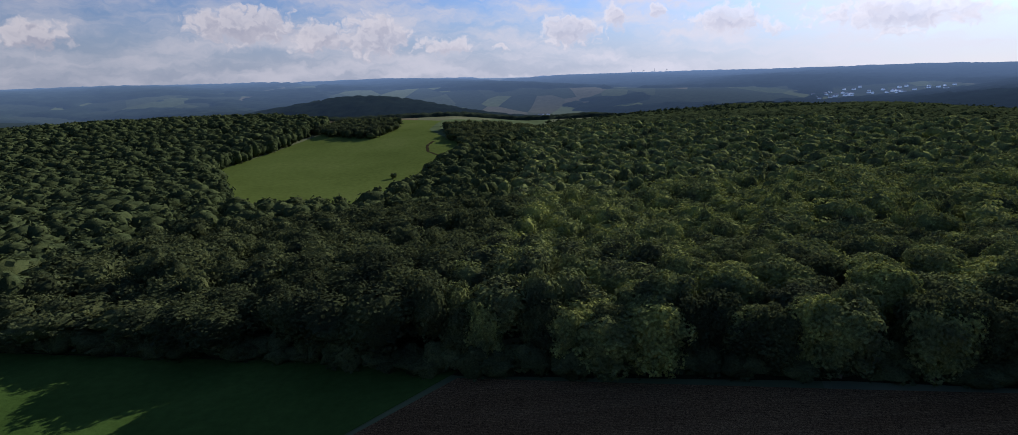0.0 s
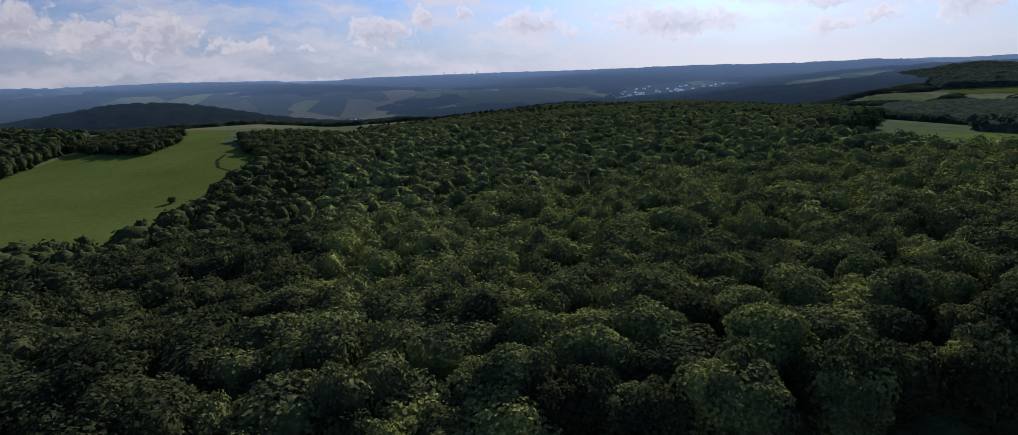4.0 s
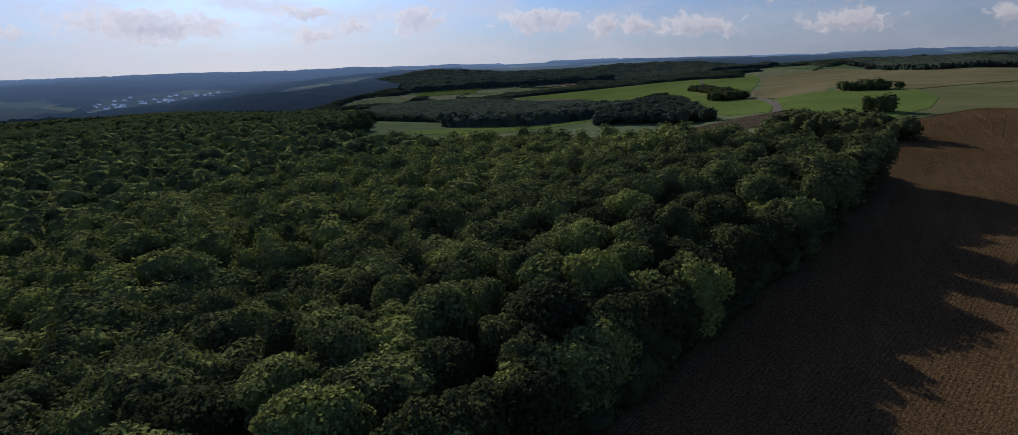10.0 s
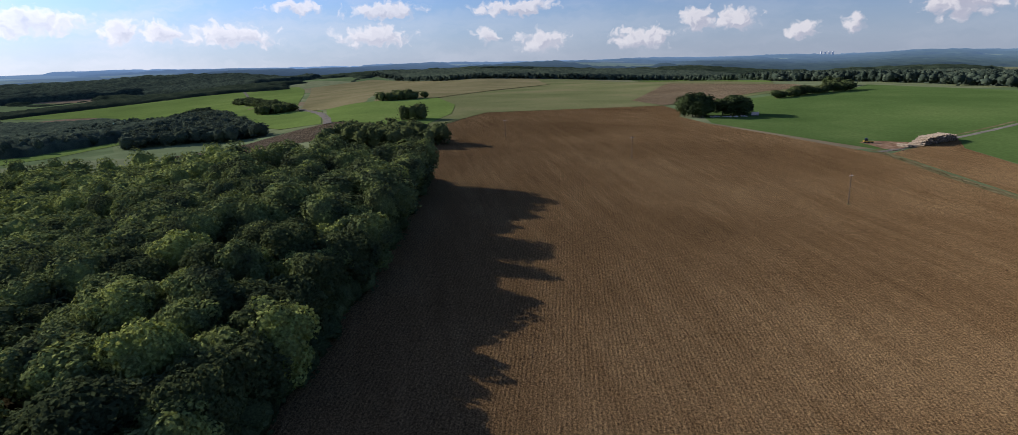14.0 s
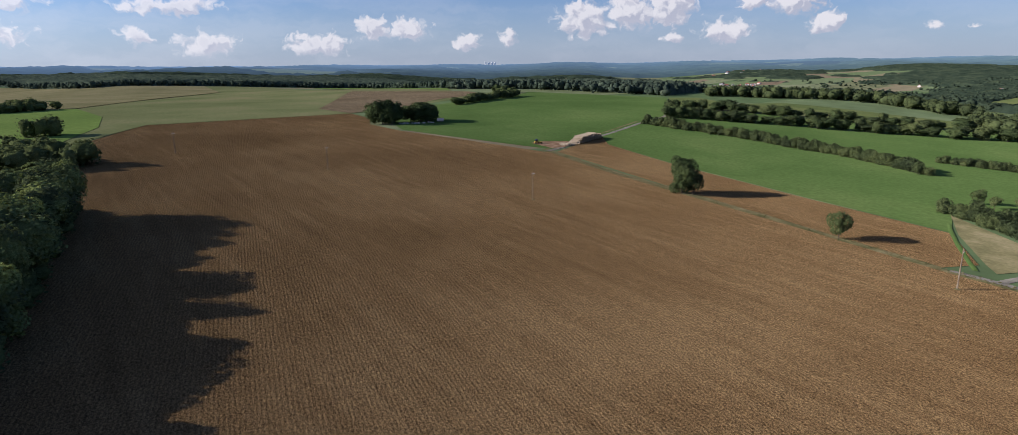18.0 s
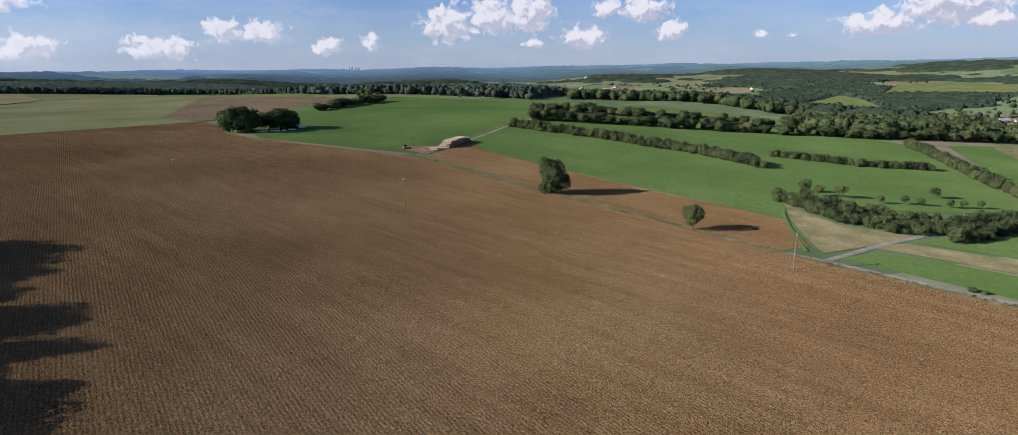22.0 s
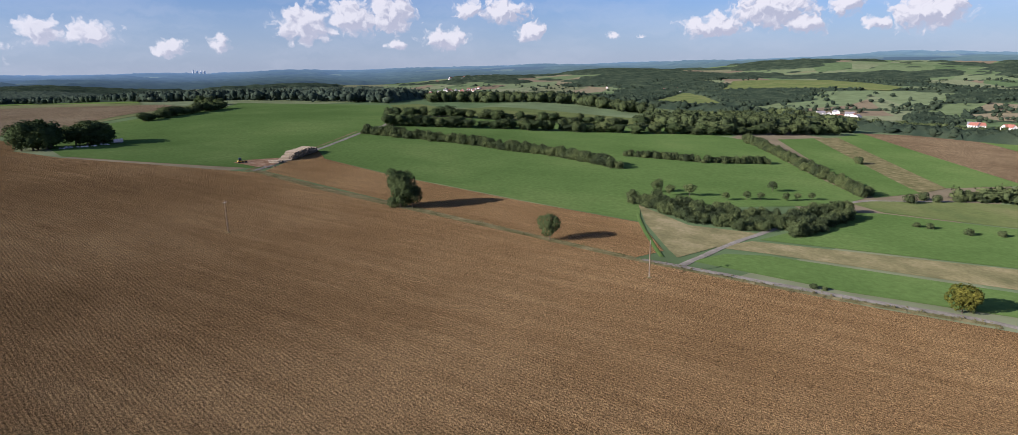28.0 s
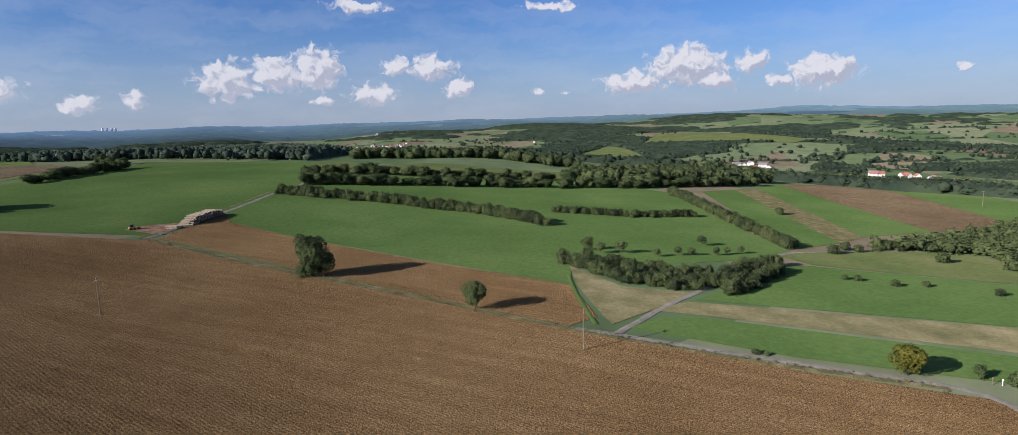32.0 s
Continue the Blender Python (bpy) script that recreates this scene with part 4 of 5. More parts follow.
# woods beyond
WOODS = [
    ("dark copse at the meadow's end", [(-65, 700), (-41, 645), (-12, 660), (20, 720), (40, 850), (-20, 860), (-80, 770)], 9.0, SKIRT, LEAF_DARK),
    ("dark trees along the meadow", [(-175, 700), (-150, 700), (-130, 760), (-150, 860), (-215, 850), (-235, 740)], 9.0, SKIRT, LEAF_DARK),
    ("tall trees behind the corner grove", [(483, 50), (500, 48), (503, 66), (488, 68)], 7.5, SKIRT, LEAF_DARK),
    ("grove of dark trees at the wood's corner", [(345, 50), (358, 40), (398, 62), (402, 92), (374, 110), (352, 78)], 7.5, SKIRT, LEAF_DARK),
    ("mixed wood in the dip", [(500, 310), (560, 290), (650, 240), (900, 335), (1300, 580), (1400, 880), (1650, 1260), (1500, 1400), (1250, 1150), (1000, 800), (700, 560), (500, 400)], 10.2, CLUMP, LEAF_HAZED),
    ("mixed wood above the dip", [(500, 255), (505, 190), (510, 162), (560, 180), (700, 230), (860, 300), (880, 330), (640, 228), (560, 258)], 8.5, SKIRT, LEAF_HAZED),
    ("green wood running down towards the valley", [(20, 722), (90, 738), (190, 684), (255, 640), (322, 606), (356, 550), (380, 480), (450, 450), (560, 540), (640, 760), (400, 960), (60, 900)], 11.0, CLUMP, LEAF_DEEP),
    ("copse beside the winding road", [(797, 232), (780, 205), (835, 185), (860, 205)], 9.0, SKIRT, LEAF_DARK),
    ("copse in the stubble field", [(745, 80), (790, 30), (815, 40), (770, 90)], 9.0, SKIRT, LEAF_DARK),
    ("trees along the winding road", [(900, 215), (1000, 248), (1350, 360), (1340, 385), (990, 262), (890, 232)], 12.0, SKIRT, LEAF_DARK),
    ("copse on the green slope", [(1010, 350), (1070, 340), (1100, 385), (1030, 400)], 11.0, SKIRT, LEAF_MID),
    ("dark wood along the plateau's rim", [(2100, 150), (1490, -40), (1450, -300), (1420, -600), (1100, -540), (820, -450), (690, -510), (560, -500), (470, -480), (520, -620), (800, -900), (1300, -1200), (2000, -1000), (2300, -300)], 13.0, CLUMP, LEAF_HAZED),
    ("dark wood on the northern ridge", [(1800, 1460), (1917, 1293), (2032, 1123), (2200, 880), (1960, 470), (2100, 300), (2600, 520), (2750, 1200), (2500, 1900), (2100, 1900)], 17.0, CLUMP, LEAF_HAZED),
    ("dark bushy wood on the slope", [(4, -290), (-83, -398), (-200, -520), (-260, -330), (-80, -215), (-40, -242), (-45, -300)], 5.0, BUSH, LEAF_DARK),
    ("dark wood below the tree belts", [(58, -540), (140, -440), (200, -452), (200, -480), (120, -560), (40, -570)], 8.0, SKIRT, LEAF_DARK),
    ("wood along the valley edge", [(120, -640), (-60, -670), (-150, -660), (-130, -700), (110, -680)], 8.5, SKIRT, LEAF_DARK),
    ("trees along the valley edge", [(440, -500), (300, -560), (210, -540), (215, -560), (300, -585), (450, -530)], 8.5, SKIRT, LEAF_DARK),
]


def value_noise(x, y, size, seed):
    g = np.random.default_rng(seed).uniform(0, 1, (64, 64))
    u, v = x / size + 500, y / size + 500
    i, j = np.floor(u).astype(int), np.floor(v).astype(int)
    fu, fv = u - i, v - j
    fu, fv = fu * fu * (3 - 2 * fu), fv * fv * (3 - 2 * fv)
    p = lambda a, b: g[a % 64, b % 64]
    return (p(i, j) * (1 - fu) + p(i + 1, j) * fu) * (1 - fv) + (p(i, j + 1) * (1 - fu) + p(i + 1, j + 1) * fu) * fv


OPEN_LAND = [
    [(377, -1895), (391, -2224), (103, -2400), (-72, -1803), (-40, -1710)], [(508, -1440), (483, -1900), (400, -1760), (300, -1500)],
    [(1358, 1491), (1485, 1469), (1466, 1245), (1380, 1300)], [(1819, 1449), (1966, 1271), (1842, 1228), (1716, 1390)],
    [(434, 45), (532, -160), (699, -370), (800, -440), (1440, -560), (1480, -150), (1913, 139), (1748, 290), (1700, 560), (1482, 900), (900, 335), (500, 165)],
    [(90, -690), (-30, -690), (-50, -1340), (130, -1340)], [(-70, -690), (-280, -690), (-330, -1060), (-230, -1190), (-110, -1190)], [(1180, -1850), (1420, -1670), (1520, -1800), (1300, -2000)], [(90, -1190), (0, -1190), (-250, -880), (-330, -900), (-100, -1150), (60, -1290)],
]


def canopy(name, lo, hi, spokes, dense, height, rough, mat, label, category="trees"):
    """A closed wood seen from afar: its roof of crowns, one sheet that comes down to the ground at the wood's edge."""
    r = np.random.default_rng(spokes + int(hi))
    step = 6.2832 / spokes
    rings = int(math.log(hi / lo) / step)
    b = np.radians(np.linspace(-180, 180, spokes, endpoint=False))[None, :] + r.uniform(-0.3, 0.3, (rings, spokes)) * step
    d = lo * np.exp(np.arange(rings)[:, None] * step + r.uniform(-0.3, 0.3, (rings, spokes)) * step)
    x, y = 50 + d * np.sin(b), 20 + d * np.cos(b)
    n = dense(x, y)
    tall = sum((dense(x + p * w, y + q * w) > 0) * 0.125 for w in (9, 22) for p, q in ((1, 0), (-1, 0), (0, 1), (0, -1)))
    crowns = 1 - rough + 2 * rough * r.uniform(0, 1, n.shape) ** 1.4
    z = ground(x, y) + np.where(n > 0, height * crowns * (0.1 + 0.9 * tall) * (0.8 + 0.4 * value_noise(x, y, 60, 9)), -1.5)
    wood = n > 0
    k = np.roll(wood, -1, 1)
    keep = (wood | k)[:-1] | (wood | k)[1:]
    i, j = np.nonzero(keep)
    q = (j + 1) % spokes
    f = np.stack([i * spokes + j, i * spokes + q, (i + 1) * spokes + q, (i + 1) * spokes + j], -1)
    used, back = np.unique(f, return_inverse=True)
    v = np.stack([x, y, z], -1).reshape(-1, 3)[used]
    return tagged(new(name, mesh_of(name, v, back.reshape(-1, 4), mat, True)), label, category, kind="stuff")


for text, poly, gap, kinds, mat in WOODS:
    if kinds is CLUMP:
        rs = [math.hypot(px - 50, py - 20) for px, py in poly]
        lo, hi = max(430.0, min(rs) * 0.7), max(rs) * 1.05
        canopy("wood", lo, hi, 1150, lambda x, y, poly=poly: np.where(inside(x, y, poly), 1.0, -1.0), gap - 1.0, 0.2, mat, text)
        p = spread_points(poly, 10.5, rng)
        p = p[np.hypot(p[:, 0] - 50, p[:, 1] - 20) < 1250]
        if len(p):
            thicket("wood_crowns", p, gap - 1, gap + 4, 0.72, CLUMP, mat, text + ", its nearer crowns")
    else:
        lo, hi = (4, 8) if gap < 6 else (9, 14)
        thicket("wood", spread_points(poly, gap, rng), lo, hi, gap / 9.6, kinds, mat, text)
RIM = [(2090, 140), (1490, -43), (1450, -303), (1418, -590), (1100, -532), (820, -445), (690, -504), (560, -494), (470, -474)]
thicket("wood_edge", np.array(along(RIM, 3.2, rng, 6.0)), 8, 16, 0.75, CLUMP, LEAF_HAZED, "dark trees along the edge of the plateau wood")


def far_density(x, y):
    """Above nought where woods and hedges stand on the slopes beyond the plateau."""
    d, b = np.hypot(x - 50, y - 20), np.degrees(np.arctan2(x - 50, y - 20))
    n = 0.62 * value_noise(x, y, 280, 1) + 0.38 * value_noise(x, y, 80, 2) + 0.1 * ease(85, 60, b) * ease(-50, -30, b)
    hills = (np.exp(-((x + 420) / 330) ** 2 - ((y - 2000) / 190) ** 2) > 0.25) | (np.exp(-((x - 640) / 260) ** 2 - ((y - 1560) / 200) ** 2) > 0.3)
    n = np.where(np.abs(value_noise(x * 0.9, y * 1.6, 210, 3) - 0.5) < 0.018, 1.0, n) + 0.3 * hills - 0.505
    e = np.interp(b, BEARINGS, EDGE)
    n = np.where((d > e * 1.02 + 60) & ((b > -50) | (b < -150)), n, -1)
    for poly in OPEN_LAND + [q[1] for q in WOODS]:
        n = np.where(inside(x, y, poly), -1, n)
    return np.where(d < air_from(b), n, -1)


def blue_density(x, y):
    d, b = np.hypot(x - 50, y - 20), np.degrees(np.arctan2(x - 50, y - 20))
    n = 0.6 * value_noise(x, y, 520, 4) + 0.25 * value_noise(x * 0.6, y * 1.5, 170, 5) + 0.15 * value_noise(x, y, 70, 6) - 0.43
    hills = (np.exp(-((x + 420) / 330) ** 2 - ((y - 2000) / 190) ** 2) > 0.2) | (np.exp(-((x - 640) / 260) ** 2 - ((y - 1560) / 200) ** 2) > 0.25)
    n = np.where(inside(x, y, [(1150, 2350), (1500, 2500), (1900, 2450), (1900, 2800), (1450, 2800)]), -1, n + 0.4 * hills)
    n = np.where(inside(x, y, [(-250, 2330), (250, 2330), (300, 2560), (-250, 2560)]), -1, n)
    return np.where((d >= air_from(b)) & ((b > -50) | (b < -150)), n, -1)


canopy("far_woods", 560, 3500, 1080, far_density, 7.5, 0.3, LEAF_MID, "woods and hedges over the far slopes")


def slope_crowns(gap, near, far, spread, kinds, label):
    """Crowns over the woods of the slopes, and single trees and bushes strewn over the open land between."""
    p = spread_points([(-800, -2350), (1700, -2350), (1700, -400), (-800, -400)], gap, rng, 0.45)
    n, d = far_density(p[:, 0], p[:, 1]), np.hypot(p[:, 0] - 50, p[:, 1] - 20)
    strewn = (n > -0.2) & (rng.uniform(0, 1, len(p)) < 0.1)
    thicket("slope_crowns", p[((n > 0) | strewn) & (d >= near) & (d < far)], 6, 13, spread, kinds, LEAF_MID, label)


SPECK = [crown_arrays(RNG, 4, 8.0, -1.0, 16.0, 6, 2.2, (6, 4), 0.95) for _ in range(4)]
slope_crowns(11.0, 0, 1500, 0.72, CLUMP, "crowns of the woods on the nearer slopes")
slope_crowns(15.0, 1500, 2400, 0.85, SPECK, "crowns of the woods on the farther slopes")
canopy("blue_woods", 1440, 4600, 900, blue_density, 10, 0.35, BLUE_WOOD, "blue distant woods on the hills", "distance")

# ---- hedges, tree belts and single trees of the fields ----
tree("tree", LONE_CROWN, 186.5, -128.6, 17.0, 0.98, "broad dense tree beside the field track")
tree("tree", SMALL_CROWN, 182.8, -130.2, 8.5, 0.55, "small bushy tree close beside the broad one")
tree("tree", SMALL_CROWN, 125.4, -121.5, 8.4, 0.5, "small round tree beside the field track")
tree("tree", YELLOW_CROWN, 22.4, -121.5, 7.2, 0.45, "yellowing tree beside the gravel lane")
tree("tree", LONE_CROWN, 20.4, -123.2, 6.6, 0.22, "narrow dark tree behind the yellowing one")
tree("tree", BELT_CROWNS[1], 8, -126, 4.0, 0.3, "small slim tree beside the lane")
tree("tree", EDGE_CROWNS[0], -92, 495, 5.5, 0.45, "lone small tree in the meadow")
for x, y, s in ((1.5, -125, 4.5), (53, -120.5, 2.0), (50.5, -120.6, 1.6)):
    shrub(x, y, s * 0.8, s, "dark bush beside the gravel lane", "bushes by the lane")
for x, y, h in ((116, -209, 6.0), (110, -206, 5.0), (103, -210, 5.5), (75, -246, 5.0), (89, -212, 3.6), (82, -219, 4.0), (77, -222, 3.6), (68, -228, 3.8), (64, -233, 3.4), (59, -239, 3.4)):
    tree("tree", ORCHARD_CROWNS[RNG.integers(4)], x, y, h * 0.95, h / 15, "small orchard tree on the green field", "orchard trees")
for x, y, s in ((22, -266, 5.5), (16, -280, 5.0), (11, -278, 4.5), (24, -211, 2.6), (20, -211, 3.0), (9, -209, 3.2), (-1, -214, 3.0), (-19, -271, 6.0), (-21, -212, 3.4), (40, -376, 6.0)):
    shrub(x, y, s * 0.85, s, "rounded bush in the pasture", "pasture bushes")
for cx, cy, n, h in ((433, -132, 6, 20.5), (431, -158.5, 6, 17.5)):
    for k in range(n):
        q = k * 2.4
        tree("tree", COPSE_CROWNS[k % 3], cx + 3.0 * math.sqrt(k) * math.cos(q), cy + 4.7 * math.sqrt(k) * math.sin(q), h * (1 - 0.05 * k) * RNG.uniform(0.93, 1.04), 1.75 - 0.09 * k, "large round dark tree of the farm copse", "farm copse")
shrub(478, -190, 5, 5, "small bush in the open field")
belt([(522, -247), (578, -362)], 5.6, 9, 13, "dark tree of the field hedge", "trees of the far hedge", 1.0)
belt([(640, -409), (705, -420)], 11.0, 10, 12, "dark tree at the field's end", "trees at the field's end", 3.0)
belt([(322, -290), (268, -341), (214, -379), (137, -427), (53, -530)], 5.4, 9.0, 12.0, "dark tree of the long tree belt", "trees of the long belt", 1.6)
belt([(330, -296), (318, -288)], 4.0, 13, 9, "tall dark tree at the belt's corner", "trees of the long belt", 2.5)
belt([(356, -347), (282, -388), (189, -444)], 5.8, 9.0, 12.0, "dark tree of the second belt", "trees of the second belt", 1.6)
hedge([(313, -258), (243, -270), (187, -268), (149, -252)], 1.5, 5.6, 7.4, "thick green hedgerow between two fields", 1.2)
hedge([(157, -291), (116, -300), (85, -328)], 1.5, 4.0, 5.2, "low green hedgerow across the field")
hedge([(111, -419), (78, -354), (52, -298), (39, -264)], 1.6, 5.5, 6.5, "tall bushy hedgerow down the slope", 1.2)
hedge([(4, -287), (-20, -300)], 4.0, 4.0, 5.0, "short hedgerow beside the farm road", 1.0)
for k, line in enumerate(([(119, -187), (95, -171), (72, -169)], [(114, -190), (92, -177), (68, -175)], [(100, -188), (82, -183), (60, -190)], [(65, -176), (55, -205), (47, -222)])):
    hedge(line, 1.4, 4.4, 5.5, "dense thicket of dark bushes beside the road", 1.6)
rough = [(281, -145), (232, -135), (190, -129.2), (152, -126), (124, -121.4), (98, -118), (62, -115.8), (35, -116), (16, -117)]
thicket("rough_grass", np.array(along(rough, 0.3, rng, 1.0)), 0.2, 0.75, 0.045, TUFT, VERGE, "tufts of rough dry grass along the track", "grass")
hedge([(61, -168), (52, -190), (45, -212)], 1.8, 4.2, 5.0, "dark bushes across the farm road", 1.2)


# ---- poles ----
def tube(bm, a, b, r0, r1, seg=8):
    a, b = Vector(a), Vector(b)
    q = (b - a).to_track_quat("Z", "Y").to_matrix().to_4x4()
    bmesh.ops.create_cone(bm, cap_ends=True, segments=seg, radius1=r0, radius2=r1, depth=(b - a).length, matrix=Matrix.Translation((a + b) / 2) @ q)


def block(bm, x, y, z, sx, sy, sz, rz=0.0):
    bmesh.ops.create_cube(bm, size=1, matrix=Matrix.LocRotScale((x, y, z), Euler((0, 0, rz)), (sx, sy, sz)))


def pole_thing():
    root = new("utility_pole")
    bm = bmesh.new()
    tube(bm, (0, 0, -0.4), (0, 0, 10), 0.17, 0.11, 12)
    part("mast", bm, PINE_POLE, root)
    bm = bmesh.new()
    block(bm, 0, 0.13, 9.3, 1.9, 0.1, 0.12)
    part("crossarm", bm, STEEL, root, "galvanised steel crossarm")
    for k in (-0.85, 0.85):
        bm = bmesh.new()
        tube(bm, (k, 0.13, 9.36), (k, 0.13, 9.5), 0.02, 0.02, 6)
        tube(bm, (k, 0.13, 9.48), (k, 0.13, 9.6), 0.07, 0.05, 8)
        part("insulator", bm, CERAMIC, root)
    bm = bmesh.new()
    tube(bm, (0, 0, 10), (0, 0, 10.16), 0.07, 0.05, 8)
    part("insulator", bm, CERAMIC, root)
    bm = bmesh.new()
    tube(bm, (0, 0, -0.1), (0, 0, 0.3), 1.1, 0.35, 10)
    part("grass_tuft", bm, VERGE, root, "rough grass left round the pole's foot")
    return tagged(root, "weathered wooden utility pole in the ploughed field", "pole", "line of utility poles")


first_pole = pole_thing()
turn = math.degrees(math.atan2(30, 120))
first_pole.matrix_basis = pose(90.4, -105.6, gz(90.4, -105.6), 0, 0, turn + 90)
for x, y in ((210.3, -75.5), (295, -35), (375.6, 7.5)):
    copy_thing(first_pole, pose(x, y, gz(x, y), 0, 0, turn + 90))


# ---- log pile beside the farm track ----
def log_meshes():
    out = []
    for r in (0.26, 0.31, 0.36):
        bm = bmesh.new()
        tube(bm, (0, -2.5, 0), (0, 2.5, 0), r, r * 0.88, 9)
        me = bpy.data.meshes.new("log")
        bm.to_mesh(me)
        bm.free()
        me.materials.append(LOG_TOP)
        me.materials.append(LOG_END_SHADED)
        for p in me.polygons:
            p.material_index = 1 if abs(p.normal.y) > 0.8 else 0
        out.append(me)
    return out


LOGS = log_meshes()


def log_pile(x0, y0, x1, y1, rows, label, rng):
    root = new("log_pile")
    root.location = (x0, y0, gz(x0, y0))
    length, a = math.hypot(x1 - x0, y1 - y0), math.atan2(y1 - y0, x1 - x0)
    rise = (gz(x1, y1) - gz(x0, y0)) / length
    for k in range(rows):
        n = int((length - k * 1.9) / 0.68) - rng.integers(0, 3) * (k > 2)
        for i in range(n):
            s = 0.34 + k * 1.2 + i * 0.68
            m = pose(math.cos(a) * s, math.sin(a) * s, 0.42 + k * 0.56 + rise * s, rng.normal() * 1.6, 0, math.degrees(a) + rng.normal() * 4.0)
            child("log", LOGS[rng.integers(3)], root, m @ pose(0, rng.normal() * 0.75, 0))
    return tagged(root, label, "log pile")


log_pile(290.5, -171, 299.5, -200, 6, "long stack of pale sawn logs beside the track", np.random.default_rng(2))
log_pile(288.5, -162.5, 290.5, -168, 2, "low stack of pale logs on wood chips", np.random.default_rng(3))
parcel("yard", [(286, -152), (304, -153), (306, -160), (297, -176), (291, -170), (285, -160)], CHIPS, "ground strewn with reddish wood chips", 4, 0.26, "ground")


def rubble(name, spots, mat, label, category, rng, size):
    root = new(name)
    x0, y0 = spots[0]
    root.location = (x0, y0, gz(x0, y0))
    for x, y in spots:
        bm = bmesh.new()
        bmesh.ops.create_icosphere(bm, subdivisions=1, radius=size * rng.uniform(0.5, 1.1))
        for v in bm.verts:
            v.co = Vector((v.co.x * 1.3, v.co.y, v.co.z * 0.7)) * rng.uniform(0.8, 1.15)
        bmesh.ops.rotate(bm, verts=bm.verts, cent=(0, 0, 0), matrix=Euler((0, 0, rng.uniform(0, 6))).to_matrix())
        bmesh.ops.translate(bm, verts=bm.verts, vec=(x - x0, y - y0, gz(x, y) - gz(x0, y0) + size * 0.3))
        part("boulder", bm, mat, root)
    return tagged(root, label, category)


rr = np.random.default_rng(8)
rubble("rubble_heap", along([(427, -137), (423.5, -150), (420, -163)], 1.5, rr, 1.2), STONE, "long heap of pale rubble before the farm copse", "rubble", rr, 0.9)
rubble("branch_heap", along([(283, -153), (281.5, -158)], 0.8, rr, 0.6), LOG_BARK, "small heap of dark branches beside the track", "branch heap", rr, 0.6)


def trailer(x, y, turn):
    root = new("farm_trailer")
    root.matrix_basis = pose(x, y, gz(x, y), 0, 0, turn)
    bm = bmesh.new()
    block(bm, 0, 0, 1.75, 4.6, 2.3, 1.7)
    bmesh.ops.bevel(bm, geom=bm.edges[:], offset=0.2, segments=2, affect="EDGES")
    part("cover", bm, TARP, root, "pale pink tarpaulin cover")
    bm = bmesh.new()
    block(bm, 0, 0, 0.78, 4.7, 2.2, 0.2)
    tube(bm, (2.3, 0, 0.75), (4.0, 0, 0.6), 0.07, 0.05)
    part("chassis", bm, STEEL, root)
    for sx in (-1.2, 1.2):
        for sy in (-1.05, 1.05):
            bm = bmesh.new()
            tube(bm, (sx, sy - 0.12, 0.45), (sx, sy + 0.12, 0.45), 0.45, 0.45, 14)
            w = part("wheel", bm, RUBBER, root)
            bm = bmesh.new()
            tube(bm, (sx, sy - 0.14, 0.45), (sx, sy + 0.14, 0.45), 0.2, 0.2, 10)
            part("rim", bm, STEEL, w)
    return tagged(root, "pale covered farm trailer beside the rubble heap", "trailer")


trailer(421.5, -168.5, 70)


def timber_crane(x, y, turn):
    root = new("forest_machine")
    root.matrix_basis = pose(x, y, gz(x, y), 0, 0, turn)
    bm = bmesh.new()
    block(bm, 0, 0, 0.95, 4.4, 1.7, 0.6)
    bmesh.ops.bevel(bm, geom=bm.edges[:], offset=0.12, segments=1, affect="EDGES")
    part("body", bm, YELLOW, root)
    bm = bmesh.new()
    block(bm, 1.0, 0, 1.85, 1.3, 1.5, 1.3)
    bmesh.ops.bevel(bm, geom=bm.edges[:], offset=0.15, segments=1, affect="EDGES")
    part("cab", bm, WINDOW, root, "dark glazed cab")
    for sx in (-1.5, 0, 1.5):
        for sy in (-0.9, 0.9):
            bm = bmesh.new()
            tube(bm, (sx, sy - 0.2, 0.5), (sx, sy + 0.2, 0.5), 0.5, 0.5, 14)
            part("wheel", bm, RUBBER, root)
    return tagged(root, "small yellow machine on the wood chips", "machine")


timber_crane(301, -155.5, 60)


# ---- lane posts and mast ----
def post(x, y, h, mat, label):
    root = new("marker_post")
    root.location = (x, y, gz(x, y))
    bm = bmesh.new()
    tube(bm, (0, 0, -0.1), (0, 0, h), 0.08, 0.07)
    part("stake", bm, mat, root)
    bm = bmesh.new()
    block(bm, 0, 0, h + 0.18, 0.35, 0.06, 0.3)
    part("board", bm, mat, root)
    return tagged(root, label, "post", "posts by the lane")


post(6.5, -123.5, 1.4, PINE_POLE, "short wooden post beside the lane")
post(4.6, -124.0, 1.1, WHITE, "white marker post beside the lane")


def mast(x, y, h):
    root = new("line_mast")
    root.location = (x, y, gz(x, y))
    bm = bmesh.new()
    tube(bm, (0, 0, -0.3), (0, 0, h), 0.2, 0.12, 12)
    part("shaft", bm, PINE_POLE, root)
    for z in (h - 0.6,):
        bm = bmesh.new()
        block(bm, 0, 0, z, 1.8, 0.12, 0.12)
        part("crossarm", bm, STEEL, root)
    return tagged(root, "grey wooden power line mast on the slope", "mast")


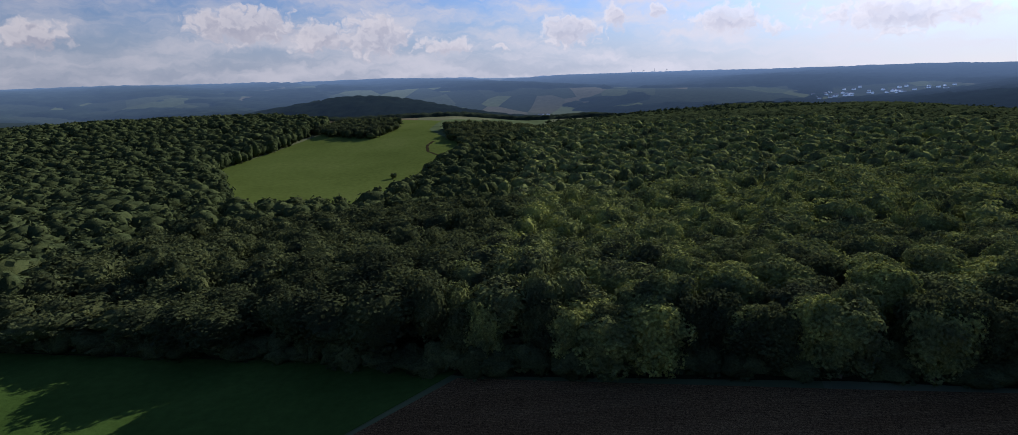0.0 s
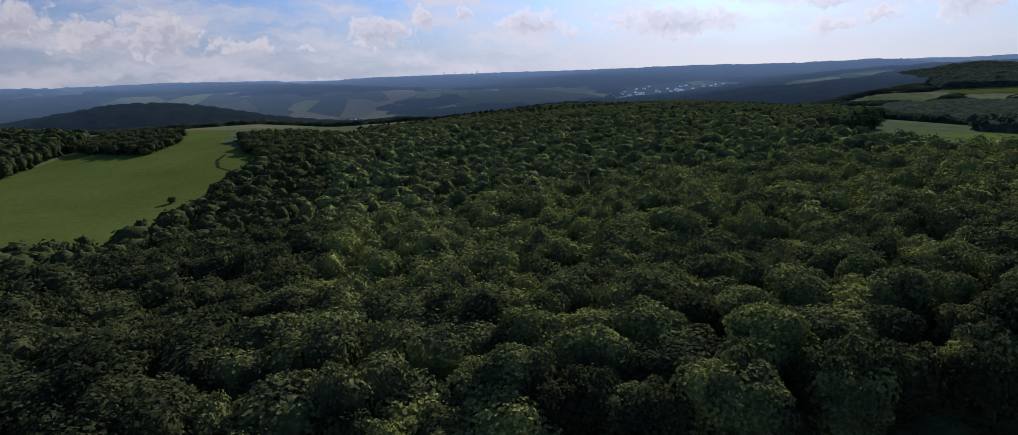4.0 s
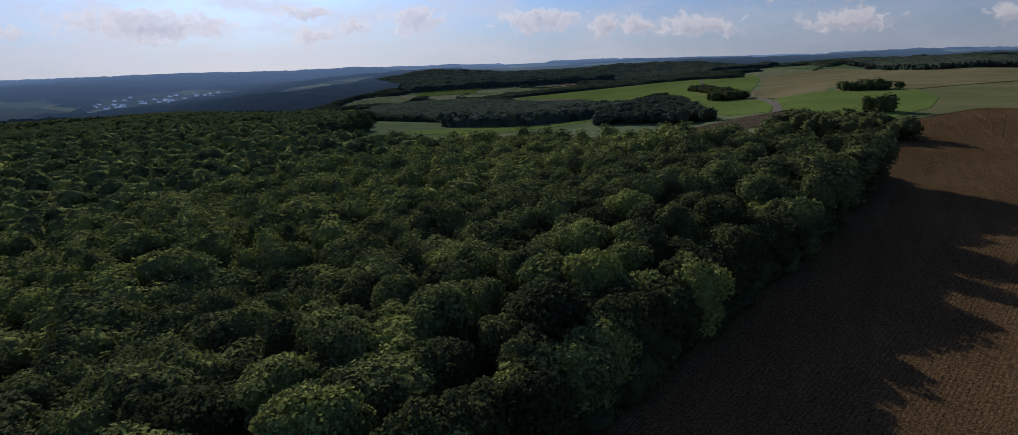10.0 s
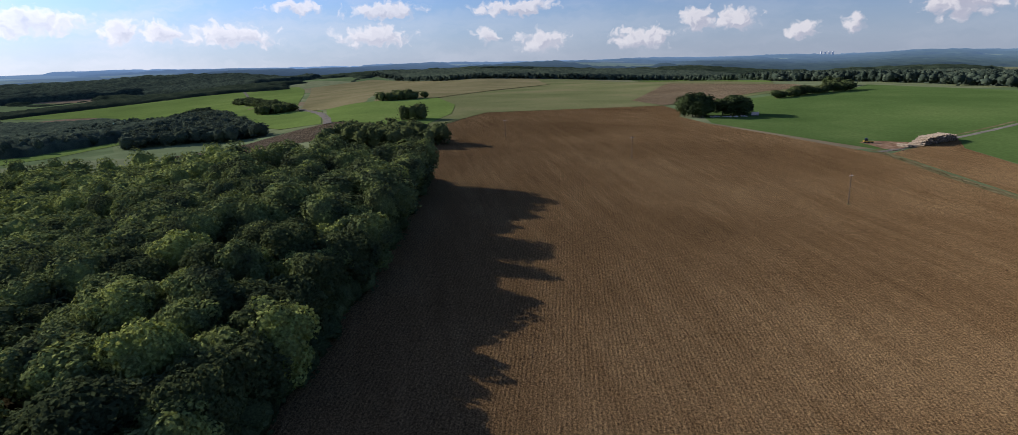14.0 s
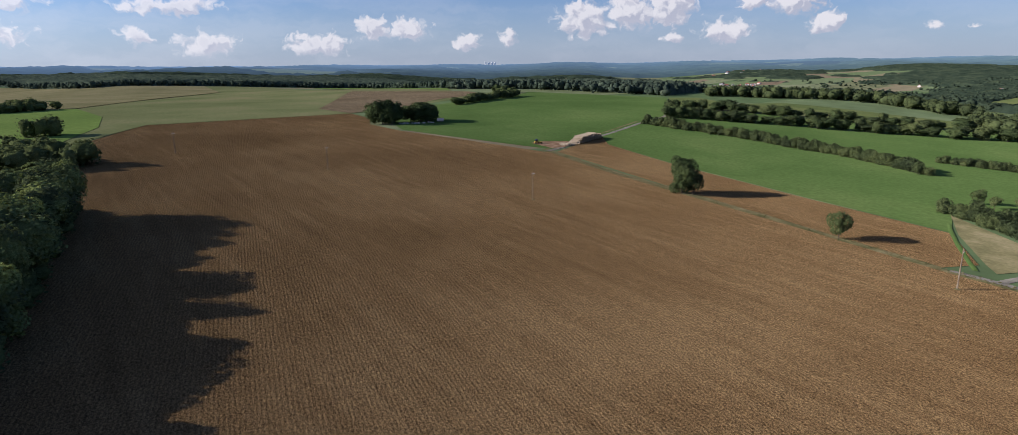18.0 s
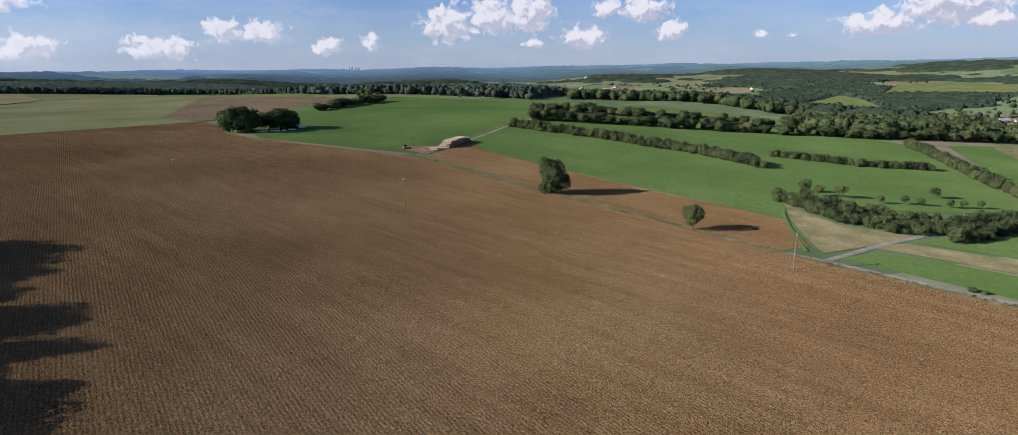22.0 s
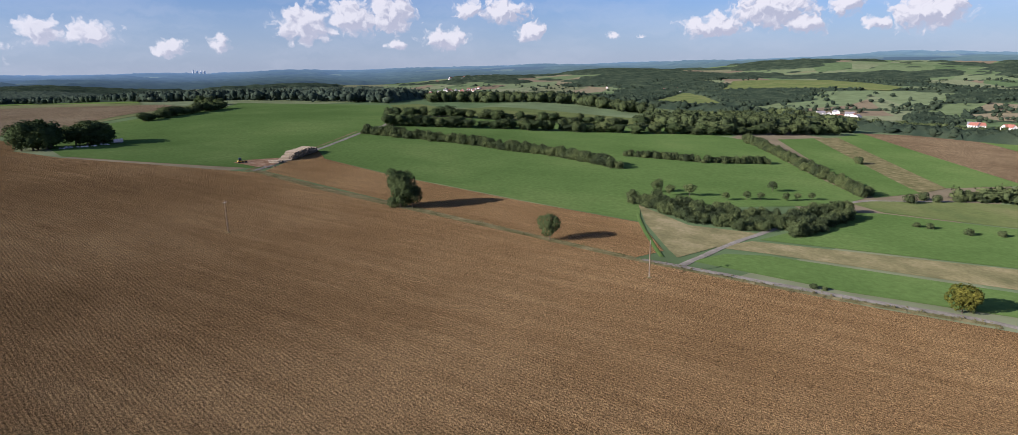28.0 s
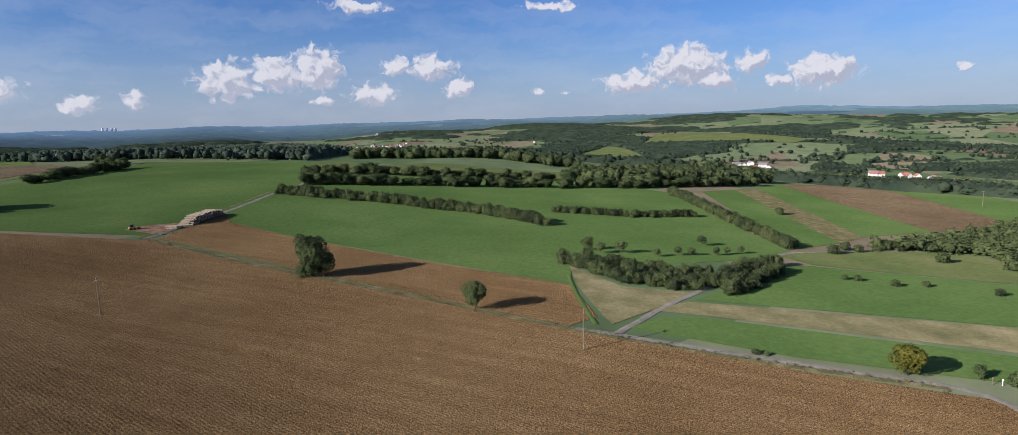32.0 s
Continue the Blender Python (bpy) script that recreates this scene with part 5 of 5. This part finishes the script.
mast(-91, -482, 11)


# ---- houses ----
def house(x, y, turn, length, width, eaves, ridge, roof_mat, label, group, bays=3, wall_mat=PLASTER):
    root = new("house")
    root.matrix_basis = pose(x, y, gz(x, y), 0, 0, turn)
    bm = bmesh.new()
    pr = [(-width / 2, -1.0), (width / 2, -1.0), (width / 2, eaves), (0, ridge), (-width / 2, eaves)]
    ends = [[bm.verts.new((s * length / 2, a, z)) for a, z in pr] for s in (-1, 1)]
    bm.faces.new(ends[0])
    bm.faces.new(ends[1][::-1])
    for k in range(5):
        bm.faces.new((ends[0][k], ends[1][k], ends[1][(k + 1) % 5], ends[0][(k + 1) % 5]))
    bmesh.ops.recalc_face_normals(bm, faces=bm.faces)
    part("wall", bm, wall_mat, root)
    slope = math.atan2(ridge - eaves, width / 2)
    run = math.hypot(ridge - eaves, width / 2) + 0.5
    bm = bmesh.new()
    for s in (-1, 1):
        m = Matrix.LocRotScale((0, s * (width / 4 + 0.2), (ridge + eaves) / 2 + 0.02), Euler((-s * slope, 0, 0)), (length + 0.8, run, 0.25))
        bmesh.ops.create_cube(bm, size=1, matrix=m)
    roof = part("roof", bm, roof_mat, root)
    bm = bmesh.new()
    block(bm, length * 0.2, width * 0.12, ridge + 0.2, 0.7, 0.7, 1.6)
    part("chimney", bm, roof_mat, roof)
    for s in (-1, 1):
        for k in range(bays):
            for z in ((1.4,) if eaves < 4 else (1.4, 4.1)):
                bm = bmesh.new()
                block(bm, (k - (bays - 1) / 2) * length * 0.3, s * (width / 2 + 0.02), z, 1.3, 0.1, 1.3)
                part("window", bm, WINDOW, root)
    return tagged(root, label, "house", group)


red = house(58, -1221, 20, 13, 9, 5.5, 9.5, TILES, "white house with a red tiled roof", "houses of the valley")
grey = house(29, -1232, 70, 16, 9, 5.5, 9.0, SLATE, "white house with a grey roof", "houses of the valley")
rh = np.random.default_rng(4)


def village(spots, kinds):
    for x, y in spots:
        copy_thing(kinds[rh.integers(len(kinds))], pose(x, y, gz(x, y), 0, 0, rh.uniform(0, 180)))


small_red = house(1100, -1700, 30, 11, 8, 3.5, 7.5, TILES, "small white village house with a red roof", "houses of the far village", 1)
small_grey = house(1140, -1712, 80, 12, 8, 3.5, 7.0, SLATE, "small white village house with a grey roof", "houses of the far village", 1)
village([(75, -1271), (41, -1278), (64, -1310), (34, -1245), (90, -1290)], [red, grey])
village(along([(-125, -1165), (-150, -1115), (-180, -1100), (-200, -1040), (-212, -990), (-195, -930), (-230, -900)], 15, rh, 9), [red, red, grey])
village(along([(1435, -1753), (1330, -1826), (1226, -1898)], 4.6, rh, 38), [small_red, small_red, small_grey])
village(along([(1560, -2218), (1650, -2751)], 24, rh, 50), [small_grey, small_red])
village(along([(520, -1900), (760, -2050)], 30, rh, 60), [small_grey, small_red])
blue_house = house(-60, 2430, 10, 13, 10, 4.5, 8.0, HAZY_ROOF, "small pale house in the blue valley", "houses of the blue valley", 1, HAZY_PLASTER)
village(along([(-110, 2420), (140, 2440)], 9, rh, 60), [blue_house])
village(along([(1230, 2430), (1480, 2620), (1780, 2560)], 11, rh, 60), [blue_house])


# ---- landmarks on the horizon ----
def cooling_tower(x, y, h, r):
    root = new("cooling_tower")
    root.location = (x, y, gz(x, y))
    bm = bmesh.new()
    rings = []
    for k in range(9):
        u = k / 8
        q = r * (1 - 0.62 * u + 0.4 * u * u)
        rings.append([bm.verts.new((q * math.cos(i * 0.3927), q * math.sin(i * 0.3927), u * h)) for i in range(16)])
    for lo, hi in zip(rings, rings[1:]):
        for i in range(16):
            bm.faces.new((lo[i], lo[(i + 1) % 16], hi[(i + 1) % 16], hi[i]))
    part("shell", bm, CONCRETE, root)
    return tagged(root, "pale concrete cooling tower on the horizon", "cooling tower", "cooling towers")


for k, db in enumerate((-0.45, -0.15, 0.15, 0.4)):
    b = radians(125.8 + db)
    cooling_tower(50 + 4250 * math.sin(b), 20 + 4250 * math.cos(b), 24 + 4 * (k == 0), 7)


def wind_turbine(x, y, h):
    root = new("wind_turbine")
    root.matrix_basis = pose(x, y, gz(x, y), 0, 0, 180 - math.degrees(math.atan2(x, y)))
    bm = bmesh.new()
    tube(bm, (0, 0, 0), (0, 0, h), 1.0, 0.6)
    part("tower", bm, WHITE, root)
    bm = bmesh.new()
    block(bm, 0, 0, h, 1.2, 3, 1.2)
    part("nacelle", bm, WHITE, root)
    for k in range(3):
        a = k * 2.094 + 0.4
        bm = bmesh.new()
        tube(bm, (0, -1.8, h), (math.sin(a) * h * 0.55, -1.8, h + math.cos(a) * h * 0.55), 0.7, 0.2, 6)
        part("blade", bm, WHITE, root)
    return tagged(root, "white wind turbine on the horizon", "wind turbine", "wind turbines")


for deg in (10.6, 11.6, 12.6, 13.6):
    b = radians(deg)
    wind_turbine(50 + 4300 * math.sin(b), 20 + 4300 * math.cos(b), 24)
